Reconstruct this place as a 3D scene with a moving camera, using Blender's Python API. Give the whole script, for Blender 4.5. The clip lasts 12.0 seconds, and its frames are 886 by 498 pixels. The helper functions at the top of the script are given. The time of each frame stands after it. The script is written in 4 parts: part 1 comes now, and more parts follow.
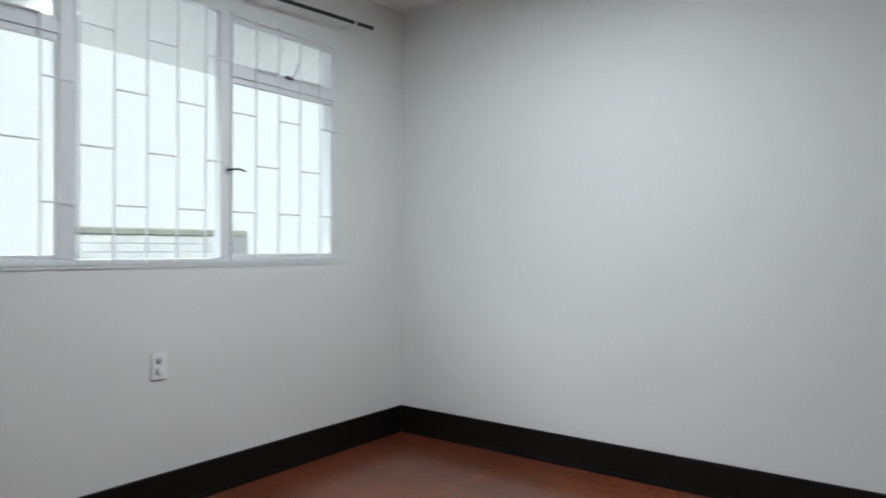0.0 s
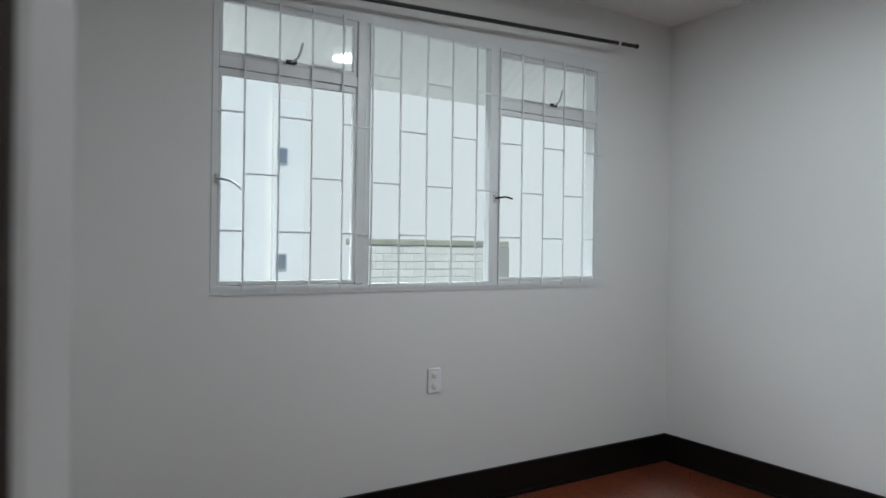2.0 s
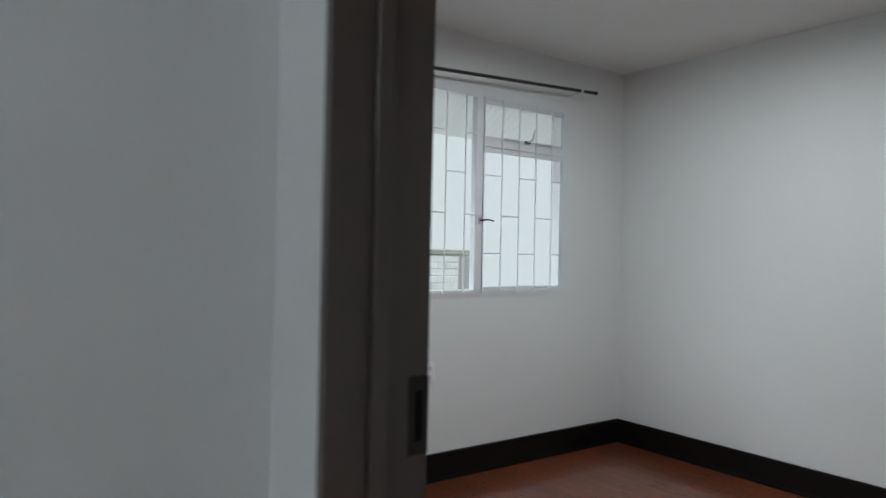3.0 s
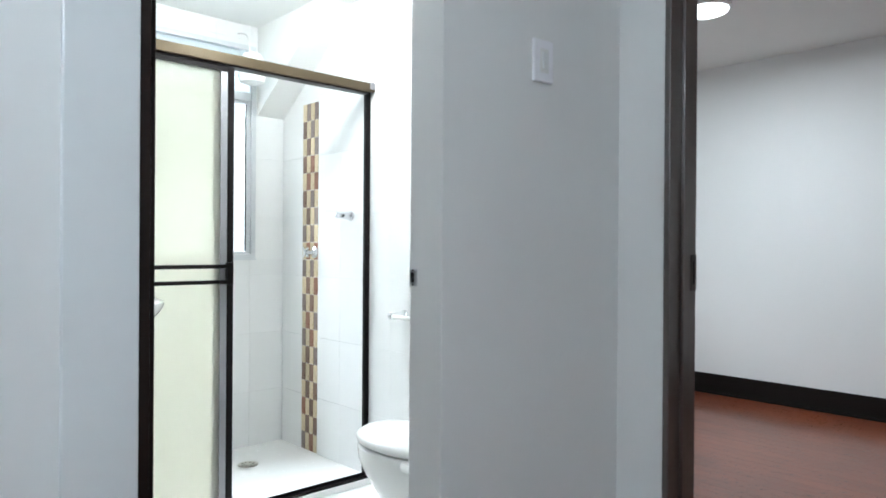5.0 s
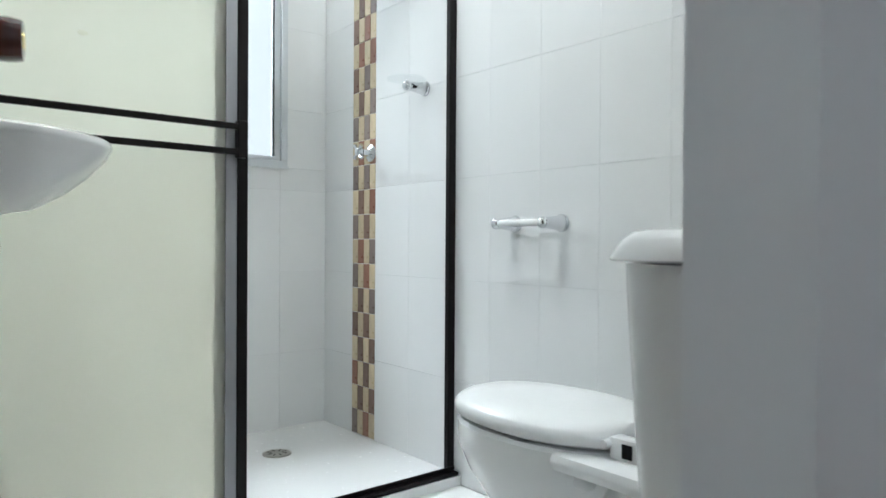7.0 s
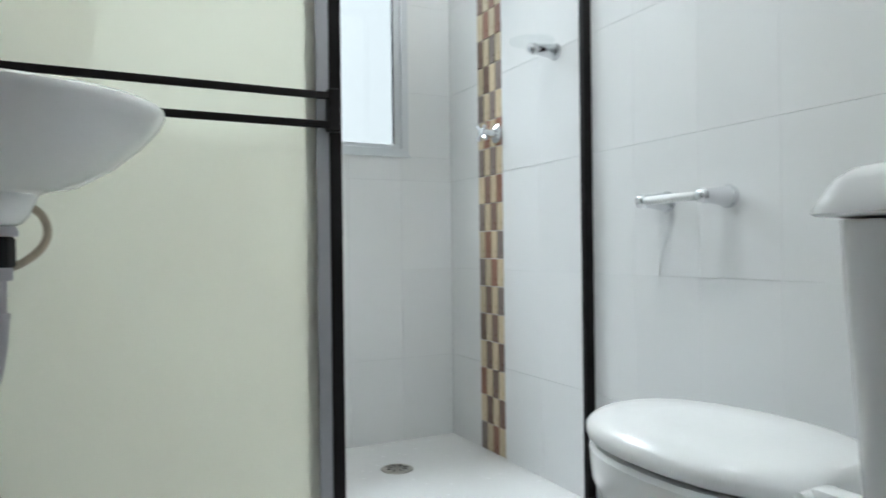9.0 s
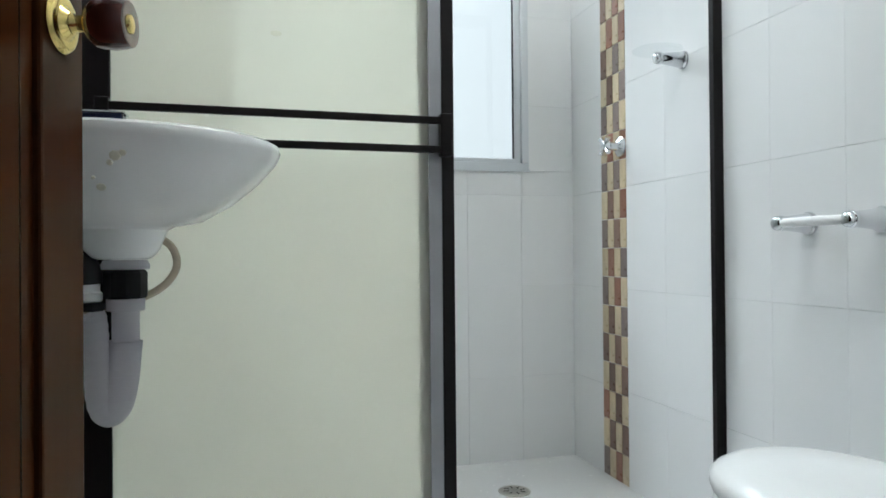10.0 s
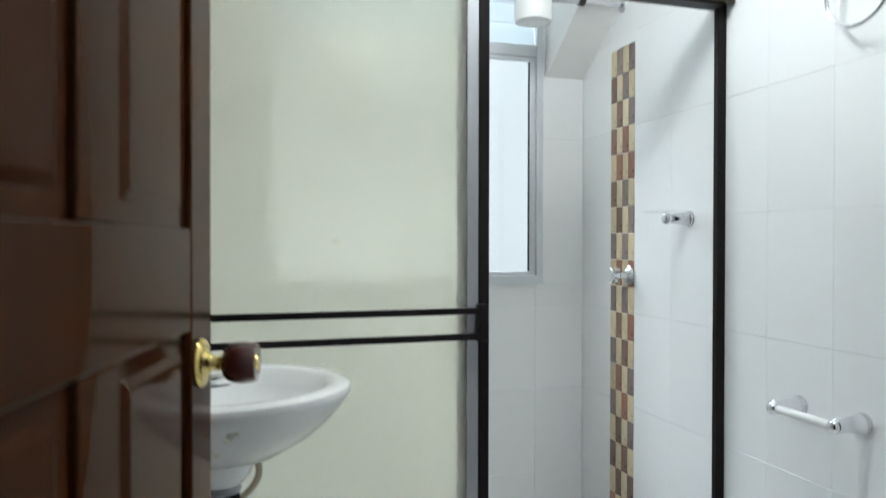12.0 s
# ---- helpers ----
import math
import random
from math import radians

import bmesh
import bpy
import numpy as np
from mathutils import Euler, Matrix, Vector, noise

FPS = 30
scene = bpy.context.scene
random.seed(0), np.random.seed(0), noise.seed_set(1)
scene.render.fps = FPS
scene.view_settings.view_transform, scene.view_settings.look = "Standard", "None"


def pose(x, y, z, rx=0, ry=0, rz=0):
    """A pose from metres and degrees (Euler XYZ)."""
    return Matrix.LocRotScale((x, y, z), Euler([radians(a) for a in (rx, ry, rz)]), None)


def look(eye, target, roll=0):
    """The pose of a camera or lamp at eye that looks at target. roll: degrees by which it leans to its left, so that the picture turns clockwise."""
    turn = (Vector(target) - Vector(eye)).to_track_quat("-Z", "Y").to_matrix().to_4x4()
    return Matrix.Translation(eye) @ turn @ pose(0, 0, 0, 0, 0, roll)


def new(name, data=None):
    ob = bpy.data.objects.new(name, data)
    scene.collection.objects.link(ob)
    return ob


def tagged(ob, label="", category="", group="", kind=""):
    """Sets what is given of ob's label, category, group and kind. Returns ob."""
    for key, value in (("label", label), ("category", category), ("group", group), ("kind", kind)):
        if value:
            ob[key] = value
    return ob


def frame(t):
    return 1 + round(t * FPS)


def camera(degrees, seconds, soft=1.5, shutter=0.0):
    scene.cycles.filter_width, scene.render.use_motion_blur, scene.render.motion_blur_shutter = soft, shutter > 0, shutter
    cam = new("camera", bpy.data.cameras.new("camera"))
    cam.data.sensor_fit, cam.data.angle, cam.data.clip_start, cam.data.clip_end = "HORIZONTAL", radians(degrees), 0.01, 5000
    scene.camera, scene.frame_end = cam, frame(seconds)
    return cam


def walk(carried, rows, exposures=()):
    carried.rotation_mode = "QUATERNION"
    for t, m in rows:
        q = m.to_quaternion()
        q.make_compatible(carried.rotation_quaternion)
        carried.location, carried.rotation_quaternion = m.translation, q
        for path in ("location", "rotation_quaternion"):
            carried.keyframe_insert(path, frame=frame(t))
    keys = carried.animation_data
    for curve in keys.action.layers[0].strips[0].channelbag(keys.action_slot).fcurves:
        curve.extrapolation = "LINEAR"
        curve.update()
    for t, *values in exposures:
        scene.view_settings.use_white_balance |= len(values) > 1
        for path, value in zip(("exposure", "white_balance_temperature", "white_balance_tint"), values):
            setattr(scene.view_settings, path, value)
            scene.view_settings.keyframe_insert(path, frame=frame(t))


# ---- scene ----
cam = camera(66.0, 12.0, shutter=0.5)
PATH = [
    (0, (0.097, -0.518, 1.167), (1.713, 0.66, 1.16), 0.4),
    (0.5, (0.106, -0.498, 1.16), (1.523, 0.914, 1.158), 0.3),
    (1, (0.116, -0.474, 1.18), (1.351, 1.098, 1.181), 0.4),
    (1.5, (0.119, -0.486, 1.221), (1.227, 1.179, 1.217), 0.6),
    (2, (0.044, -0.529, 1.276), (1.121, 1.157, 1.273), 0.8),
    (2.5, (-0.149, -0.743, 1.321), (0.923, 0.945, 1.326), 0.8),
    (2.7, (-0.283, -0.849, 1.338), (0.823, 0.818, 1.347), 1.0),
    (4.3, (-1.692, -1.349, 1.245), (-0.313, 0.1, 1.252), 0.5),
    (4.5, (-1.813, -1.323, 1.241), (-0.445, 0.136, 1.242), 0.5),
    (5, (-2.039, -1.237, 1.17), (-0.681, 0.231, 1.165), 0.4),
    (5.5, (-2.018, -1.052, 1.062), (-0.682, 0.436, 1.046), 0.1),
    (6, (-1.833, -0.771, 0.929), (-0.535, 0.75, 0.904), 0.2),
    (6.1, (-1.79, -0.705, 0.905), (-0.498, 0.822, 0.879), 0.2),
    (6.5, (-1.625, -0.446, 0.841), (-0.344, 1.089, 0.819), 0.3),
    (8.5, (-1.263, 0.026, 0.744), (-0.141, 1.682, 0.733), -0.6),
    (9, (-1.223, 0.005, 0.741), (-0.323, 1.791, 0.744), -0.7),
    (9.5, (-1.197, 0.006, 0.764), (-0.519, 1.888, 0.768), -0.7),
    (10, (-1.174, 0.016, 0.791), (-0.629, 1.94, 0.805), -0.5),
    (10.5, (-1.156, 0.026, 0.853), (-0.642, 1.959, 0.866), -0.2),
    (11, (-1.168, 0.007, 0.943), (-0.656, 1.941, 0.949), -0.2),
    (11.3, (-1.17, -0.017, 1.018), (-0.673, 1.92, 1.017), -0.2),
    (11.5, (-1.212, -0.025, 1.078), (-0.683, 1.904, 1.065), -0.0),
    (12, (-1.336, -0.144, 1.255), (-0.767, 1.773, 1.235), 0.1),
]
EXPOSURES = [
    (0, 0.32, 5880, 3),
    (1.0, 0.06, 5880, 3),
    (2.0, -0.14, 5880, 3),
    (2.7, -0.22, 5880, 3),
    (4.3, 0.58, 5700, 3),
    (5.0, 0.58, 5700, 3),
    (5.5, 0.42, 5700, 3),
    (6.0, 0.24, 5700, 3),
    (6.5, 0.08, 5700, 3),
    (8.5, -0.10, 5700, 3),
    (9.5, -0.14, 5700, 3),
    (10.5, -0.20, 5700, 3),
    (11.3, -0.20, 5700, 3),
    (12.0, -0.20, 5700, 3),
]
walk(cam, [(t, look(eye, target, roll)) for t, eye, target, roll in PATH], EXPOSURES)

# ---- light ----
world = bpy.data.worlds.new("world")
scene.world = world
world.use_nodes = True
wn = world.node_tree
sky = wn.nodes.new("ShaderNodeTexSky")
sky.sky_type, sky.sun_disc = "NISHITA", False
sky.sun_elevation, sky.sun_rotation = radians(50), radians(-30)
wn.links.new(sky.outputs[0], wn.nodes["Background"].inputs[0])
wn.nodes["Background"].inputs[1].default_value = 0.15


def lamp(name, kind, energy, m, color=(1, 1, 1), **settings):
    data = bpy.data.lights.new(name, kind)
    data.energy, data.color = energy, color
    if "size" in settings:
        data.shape, data.size, data.size_y = "RECTANGLE", settings["size"][0], settings["size"][1]
    if "angle" in settings:
        data.angle = radians(settings["angle"])
    if "bulb" in settings:
        data.shadow_soft_size = settings["bulb"]
    if "radius" in settings:
        data.shape, data.size = "DISK", settings["radius"] * 2
    ob = new(name, data)
    ob.matrix_basis = m
    return ob


lamp("sun", "SUN", 3.8, look((0, 0, 9), (0.5, 1.0, 7.6)), (1, 0.97, 0.94), angle=12)
# the open sky in front of the two windows
lamp("bedroom_sky_light", "AREA", 165, look((1.9, 5.2, 3.5), (1.9, 1.6, 1.2)), (1.0, 0.985, 0.97), size=(5.0, 1.2))
lamp("shower_sky_light", "AREA", 122, look((-0.72, 3.20, 2.78), (-0.85, 1.9, 1.55)), (1.0, 0.985, 0.97), size=(1.4, 0.8))
# ceiling lamps; the hall one is an added fill light, never in view
lamp("bedroom_ceiling_light", "AREA", 29, look((2.13, 0.82, 2.64), (2.13, 0.82, 0)), (1.0, 0.99, 0.97), radius=0.13)
lamp("bathroom_ceiling_light", "POINT", 30, pose(-0.70, 1.12, 2.26), (1.0, 0.96, 0.895), bulb=0.11)
lamp("hall_fill_light", "POINT", 34, pose(-2.70, -1.35, 2.26), (0.94, 0.98, 1.0), bulb=0.11)


# ---- materials ----
def material(name, color, rough=0.5, metal=0.0, vary=0.06, scale=3.0, bump=0.0, bump_scale=60.0, per_piece=0.0, coat=0.0, spec=0.5):
    """A painted, glazed or metal surface: base colour with slow and fine variation, and fine relief."""
    m = bpy.data.materials.new(name)
    m.use_nodes = True
    n, l = m.node_tree.nodes, m.node_tree.links
    b = n["Principled BSDF"]
    b.inputs["Roughness"].default_value, b.inputs["Metallic"].default_value = rough, metal
    b.inputs["Coat Weight"].default_value, b.inputs["Specular IOR Level"].default_value = coat, spec
    co = n.new("ShaderNodeTexCoord")
    big, fine = n.new("ShaderNodeTexNoise"), n.new("ShaderNodeTexNoise")
    big.inputs["Scale"].default_value, fine.inputs["Scale"].default_value = scale, bump_scale
    big.inputs["Detail"].default_value, fine.inputs["Detail"].default_value = 5, 4
    for tex in (big, fine):
        l.new(co.outputs["Object"], tex.inputs["Vector"])
    mix = n.new("ShaderNodeMixRGB")
    mix.inputs[1].default_value = (*[c * (1 - vary) for c in color], 1)
    mix.inputs[2].default_value = (*[min(1, c * (1 + vary)) for c in color], 1)
    l.new(big.outputs["Fac"], mix.inputs[0])
    out = mix.outputs[0]
    if per_piece:
        info, hsv, ramp = n.new("ShaderNodeObjectInfo"), n.new("ShaderNodeHueSaturation"), n.new("ShaderNodeMapRange")
        ramp.inputs["To Min"].default_value, ramp.inputs["To Max"].default_value = 1 - per_piece, 1 + per_piece
        l.new(info.outputs["Random"], ramp.inputs["Value"])
        l.new(ramp.outputs[0], hsv.inputs["Value"])
        l.new(out, hsv.inputs["Color"])
        out = hsv.outputs[0]
    l.new(out, b.inputs["Base Color"])
    rr = n.new("ShaderNodeMapRange")
    rr.inputs["To Min"].default_value, rr.inputs["To Max"].default_value = rough * 0.85, min(1, rough * 1.2)
    l.new(fine.outputs["Fac"], rr.inputs["Value"])
    l.new(rr.outputs[0], b.inputs["Roughness"])
    if bump:
        bu = n.new("ShaderNodeBump")
        bu.inputs["Strength"].default_value, bu.inputs["Distance"].default_value = bump, 0.002
        l.new(fine.outputs["Fac"], bu.inputs["Height"])
        l.new(bu.outputs[0], b.inputs["Normal"])
    return m


def wood(name, dark, light, rough, stretch=(30, 30, 1.5), per_piece=0.0, coat=0.3, spec=0.5):
    """Varnished wood with grain along one axis of the object."""
    m = material(name, light, rough, vary=0.0, per_piece=per_piece, coat=coat, spec=spec)
    n, l = m.node_tree.nodes, m.node_tree.links
    mix = [x for x in n if x.bl_idname == "ShaderNodeMixRGB"][0]
    co = [x for x in n if x.bl_idname == "ShaderNodeTexCoord"][0]
    mp, grain = n.new("ShaderNodeMapping"), n.new("ShaderNodeTexNoise")
    mp.inputs["Scale"].default_value = stretch
    grain.inputs["Scale"].default_value, grain.inputs["Detail"].default_value, grain.inputs["Distortion"].default_value = 1.0, 6, 0.6
    info, add = n.new("ShaderNodeObjectInfo"), n.new("ShaderNodeVectorMath")
    sc = n.new("ShaderNodeVectorMath")
    sc.operation = "SCALE"
    sc.inputs[0].default_value, add.operation = (17, 31, 13), "ADD"
    l.new(info.outputs["Random"], sc.inputs["Scale"])
    l.new(co.outputs["Object"], mp.inputs["Vector"])
    l.new(mp.outputs[0], add.inputs[0])
    l.new(sc.outputs[0], add.inputs[1])
    l.new(add.outputs[0], grain.inputs["Vector"])
    mix.inputs[1].default_value, mix.inputs[2].default_value = (*dark, 1), (*light, 1)
    l.new(grain.outputs["Fac"], mix.inputs[0])
    return m


def glass(name, tint=(0.95, 0.97, 0.97), sheen=1.0):
    """Clear pane glass: mostly see-through, with a mirror sheen at grazing angles."""
    m = bpy.data.materials.new(name)
    m.use_nodes = True
    n, l = m.node_tree.nodes, m.node_tree.links
    n.remove(n["Principled BSDF"])
    clear, gloss, facing, mix = n.new("ShaderNodeBsdfTransparent"), n.new("ShaderNodeBsdfGlossy"), n.new("ShaderNodeLayerWeight"), n.new("ShaderNodeMixShader")
    power, ramp = n.new("ShaderNodeMath"), n.new("ShaderNodeMapRange")
    clear.inputs[0].default_value, gloss.inputs["Roughness"].default_value = (*tint, 1), 0.02
    facing.inputs["Blend"].default_value, power.operation = 0.5, "POWER"
    power.inputs[1].default_value = 5.0
    ramp.inputs["To Min"].default_value, ramp.inputs["To Max"].default_value = 0.03 * sheen, 0.9 * sheen
    l.new(facing.outputs["Facing"], power.inputs[0])
    l.new(power.outputs[0], ramp.inputs["Value"])
    l.new(ramp.outputs[0], mix.inputs[0])
    l.new(clear.outputs[0], mix.inputs[1])
    l.new(gloss.outputs[0], mix.inputs[2])
    l.new(mix.outputs[0], n["Material Output"].inputs["Surface"])
    return m


def frosted(name, color, share=0.55, clear=0.0):
    """Milky sheet that scatters light through in all directions; clear: the share that passes as a blurred view."""
    m = bpy.data.materials.new(name)
    m.use_nodes = True
    n, l = m.node_tree.nodes, m.node_tree.links
    b = n["Principled BSDF"]
    b.inputs["Base Color"].default_value, b.inputs["Roughness"].default_value = (*color, 1), 0.35
    tr, mix, tex, co, mp = n.new("ShaderNodeBsdfTranslucent"), n.new("ShaderNodeMixShader"), n.new("ShaderNodeTexNoise"), n.new("ShaderNodeTexCoord"), n.new("ShaderNodeMixRGB")
    tex.inputs["Scale"].default_value, tex.inputs["Detail"].default_value = 5, 3
    l.new(co.outputs["Object"], tex.inputs["Vector"])
    l.new(tex.outputs["Fac"], mp.inputs[0])
    mp.inputs[1].default_value, mp.inputs[2].default_value = (*[c * 0.97 for c in color], 1), (*[min(1, c * 1.03) for c in color], 1)
    l.new(mp.outputs[0], tr.inputs[0])
    l.new(mp.outputs[0], b.inputs["Base Color"])
    mix.inputs[0].default_value = share
    l.new(b.outputs[0], mix.inputs[1])
    l.new(tr.outputs[0], mix.inputs[2])
    last = mix
    if clear:
        blur, last = n.new("ShaderNodeBsdfRefraction"), n.new("ShaderNodeMixShader")
        blur.inputs["Roughness"].default_value, blur.inputs["IOR"].default_value = 0.34, 1.18
        l.new(mp.outputs[0], blur.inputs["Color"])
        last.inputs[0].default_value = clear
        l.new(mix.outputs[0], last.inputs[1])
        l.new(blur.outputs[0], last.inputs[2])
    l.new(last.outputs[0], n["Material Output"].inputs["Surface"])
    return m


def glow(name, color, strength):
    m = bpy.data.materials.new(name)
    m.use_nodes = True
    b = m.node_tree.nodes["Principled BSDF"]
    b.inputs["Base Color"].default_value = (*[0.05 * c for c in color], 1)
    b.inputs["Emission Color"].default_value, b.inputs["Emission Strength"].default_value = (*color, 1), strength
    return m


WALL = material("white_wall_paint", (0.78, 0.78, 0.775), 0.75, vary=0.03, scale=1.2, bump=0.12, bump_scale=90)
CEIL = material("white_ceiling_paint", (0.78, 0.78, 0.76), 0.85, vary=0.03, scale=1.0, bump=0.1, bump_scale=70)
BASE = material("dark_baseboard_wood", (0.006, 0.0045, 0.004), 0.42, vary=0.3, scale=6, bump=0.08, bump_scale=40, spec=0.22)
PLANK = wood("red_brown_floor_wood", (0.085, 0.021, 0.009), (0.20, 0.053, 0.021), 0.28, (20, 1.3, 20), 0.10, 0.25)
n, l = PLANK.node_tree.nodes, PLANK.node_tree.links
where, blotch, span, tone = n.new("ShaderNodeNewGeometry"), n.new("ShaderNodeTexNoise"), n.new("ShaderNodeMapRange"), n.new("ShaderNodeHueSaturation")
blotch.inputs["Scale"].default_value, blotch.inputs["Detail"].default_value, blotch.inputs["Distortion"].default_value = 1.7, 4, 0.8
span.inputs["From Min"].default_value, span.inputs["From Max"].default_value = 0.3, 0.7
span.inputs["To Min"].default_value, span.inputs["To Max"].default_value = 0.72, 1.28
base = n["Principled BSDF"].inputs["Base Color"]
l.new(where.outputs["Position"], blotch.inputs["Vector"])
l.new(blotch.outputs["Fac"], span.inputs["Value"])
l.new(span.outputs[0], tone.inputs["Value"])
l.new(base.links[0].from_socket, tone.inputs["Color"])
l.new(tone.outputs[0], base)
JOINT = material("floor_joint", (0.09, 0.026, 0.012), 0.7)
DOORWOOD = wood("varnished_door_wood", (0.023, 0.0070, 0.0022), (0.056, 0.0180, 0.0056), 0.13, (14, 14, 0.8), 0.0, 0.03, 0.06)
JAMBWOOD = wood("brown_jamb_wood", (0.046, 0.031, 0.025), (0.072, 0.049, 0.040), 0.36, (22, 22, 1.0), 0.0, 0.6, 1.0)
DARKJAMB = material("dark_brown_jamb_paint", (0.014, 0.007, 0.005), 0.4, vary=0.2, bump=0.05, spec=0.25)
TRIM = material("white_gloss_trim_paint", (0.74, 0.76, 0.77), 0.45, vary=0.03, bump=0.06, bump_scale=50)
STEEL = material("white_steel_window_paint", (0.76, 0.78, 0.79), 0.42, vary=0.05, scale=8, bump=0.08, bump_scale=70)
TILE = material("white_glazed_tile", (0.77, 0.772, 0.768), 0.16, vary=0.02, scale=2.5, bump=0.03, bump_scale=25, per_piece=0.015)
GROUT = material("pale_grout", (0.745, 0.75, 0.74), 0.9, vary=0.08, scale=14)
BATHFLOOR = material("white_floor_tile", (0.77, 0.768, 0.757), 0.25, vary=0.03, scale=4, bump=0.03, per_piece=0.015)
CERAMIC = material("white_ceramic", (0.80, 0.80, 0.79), 0.09, vary=0.01, spec=0.55)
SEATWHITE = material("white_seat_plastic", (0.82, 0.82, 0.81), 0.22, vary=0.015)
CHROME = material("chrome", (0.72, 0.73, 0.75), 0.12, 1.0, vary=0.04)
BRASS = material("polished_brass", (0.70, 0.55, 0.20), 0.16, 1.0, vary=0.08)
KNOBWOOD = wood("red_brown_knob_wood", (0.045, 0.012, 0.010), (0.10, 0.025, 0.018), 0.22, (40, 40, 8), 0, 0.6)
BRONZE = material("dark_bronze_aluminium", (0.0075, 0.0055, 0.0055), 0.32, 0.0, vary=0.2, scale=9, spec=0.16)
# lighter copy of the bronze, with the light on the header in its colour
BRONZELIT = material("lit_bronze_header", (0.075, 0.056, 0.032), 0.33, 0.6, vary=0.12, scale=7)
GREYALU = material("grey_aluminium_channel", (0.32, 0.32, 0.335), 0.45, 0.5, vary=0.1)
ALU = material("satin_aluminium", (0.62, 0.64, 0.66), 0.4, 0.6, vary=0.06)
RUBBER = material("black_rubber", (0.007, 0.007, 0.008), 0.5, spec=0.2)
ACRYLIC = frosted("cream_frosted_acrylic", (0.982, 0.972, 0.925), 0.84, 0.72)
EAVE = frosted("translucent_roof_sheet", (0.84, 0.835, 0.81), 0.35)
OPAL = frosted("grey_frosted_glass", (0.62, 0.66, 0.68), 0.5)
GLASS = glass("window_glass")
THINGLASS = glass("thin_glass_plate", (0.97, 0.98, 0.98), 0.25)
WHITEPLASTIC = material("white_plastic", (0.78, 0.78, 0.77), 0.35, vary=0.02)
GREYPLASTIC = material("bright_plate_plastic", (0.86, 0.86, 0.90), 0.35, vary=0.03)
CLEARPIPE = frosted("milky_drain_plastic", (0.72, 0.70, 0.74), 0.55, 0.25)
# chrome of the faucet spout, with a dark blue reflection painted as its colour
DARKCHROME = material("dark_mirroring_chrome", (0.010, 0.014, 0.045), 0.15, vary=0.15)
HOSE = material("beige_braided_hose", (0.50, 0.42, 0.32), 0.5, vary=0.2, scale=60)
DARKMETAL = material("dark_latch_metal", (0.06, 0.055, 0.05), 0.4, 0.8, vary=0.2)
BLACKROD = material("black_rod_paint", (0.010, 0.010, 0.011), 0.35)
DRAINMETAL = material("brushed_drain_metal", (0.45, 0.43, 0.38), 0.35, 0.9, vary=0.15, scale=30)
BEIGE = material("beige_mosaic_stone", (0.53, 0.44, 0.285), 0.28, vary=0.22, scale=32, bump=0.04, per_piece=0.12)
BROWN = material("brown_mosaic_stone", (0.165, 0.098, 0.070), 0.28, vary=0.25, scale=32, bump=0.04, per_piece=0.18)
RUST = material("rust_mosaic_stone", (0.245, 0.110, 0.068), 0.28, vary=0.22, scale=32, bump=0.04, per_piece=0.15)
GREYSTONE = material("grey_brown_mosaic_stone", (0.20, 0.155, 0.135), 0.28, vary=0.22, scale=32, bump=0.04, per_piece=0.15)
STUCCO = material("pale_outdoor_stucco", (0.86, 0.84, 0.80), 0.9, vary=0.05, scale=1.5, bump=0.2)
FARGLASS = material("grey_far_window_glass", (0.22, 0.24, 0.27), 0.15, vary=0.1)
BRICK = material("pale_painted_brick", (0.80, 0.76, 0.68), 0.9, vary=0.10, scale=6, bump=0.3, per_piece=0.06)
CONCRETE = material("weathered_concrete", (0.42, 0.40, 0.36), 0.9, vary=0.2, scale=2.5, bump=0.3)
MOSS = material("mossy_roof_edge", (0.40, 0.385, 0.30), 0.9, vary=0.35, scale=5, bump=0.3)
BACKDROP = glow("bright_haze", (1.0, 0.975, 0.945), 0.78)
# glow of the board that whitens the shower window
NEARGLOW = glow("shower_window_glow", (1.0, 0.975, 0.945), 0.88)
LAMPGLOW = glow("lamp_diffuser", (1.0, 0.98, 0.95), 3.0)
SMUDGE = material("faint_smudge", (0.92, 0.905, 0.82), 0.5, vary=0.1, scale=60)
DECAL = material("faded_decal", (0.60, 0.57, 0.47), 0.4, vary=0.3, scale=60)


# ---- building helpers ----
def mesh_of(bm, name, mat, smooth=False):
    me = bpy.data.meshes.new(name)
    bmesh.ops.recalc_face_normals(bm, faces=bm.faces)
    bm.to_mesh(me)
    bm.free()
    me.materials.append(mat)
    if smooth:
        me.polygons.foreach_set("use_smooth", [True] * len(me.polygons))
        me.set_sharp_from_angle(angle=radians(38))
    return me


def thing(name, label, category, group="", at=None, kind=""):
    """An empty at the base of a thing, which carries its parts."""
    ob = tagged(new(name), label, category, group, kind)
    if at is not None:
        ob.matrix_basis = at
    return ob


def part(name, bm, mat, parent, label="", smooth=False):
    ob = new(name, mesh_of(bm, name, mat, smooth))
    ob.parent = parent
    return tagged(ob, label)


def solid(name, bm, mat, label="", category="", kind="structure", smooth=False):
    return tagged(new(name, mesh_of(bm, name, mat, smooth)), label, category, kind=kind)


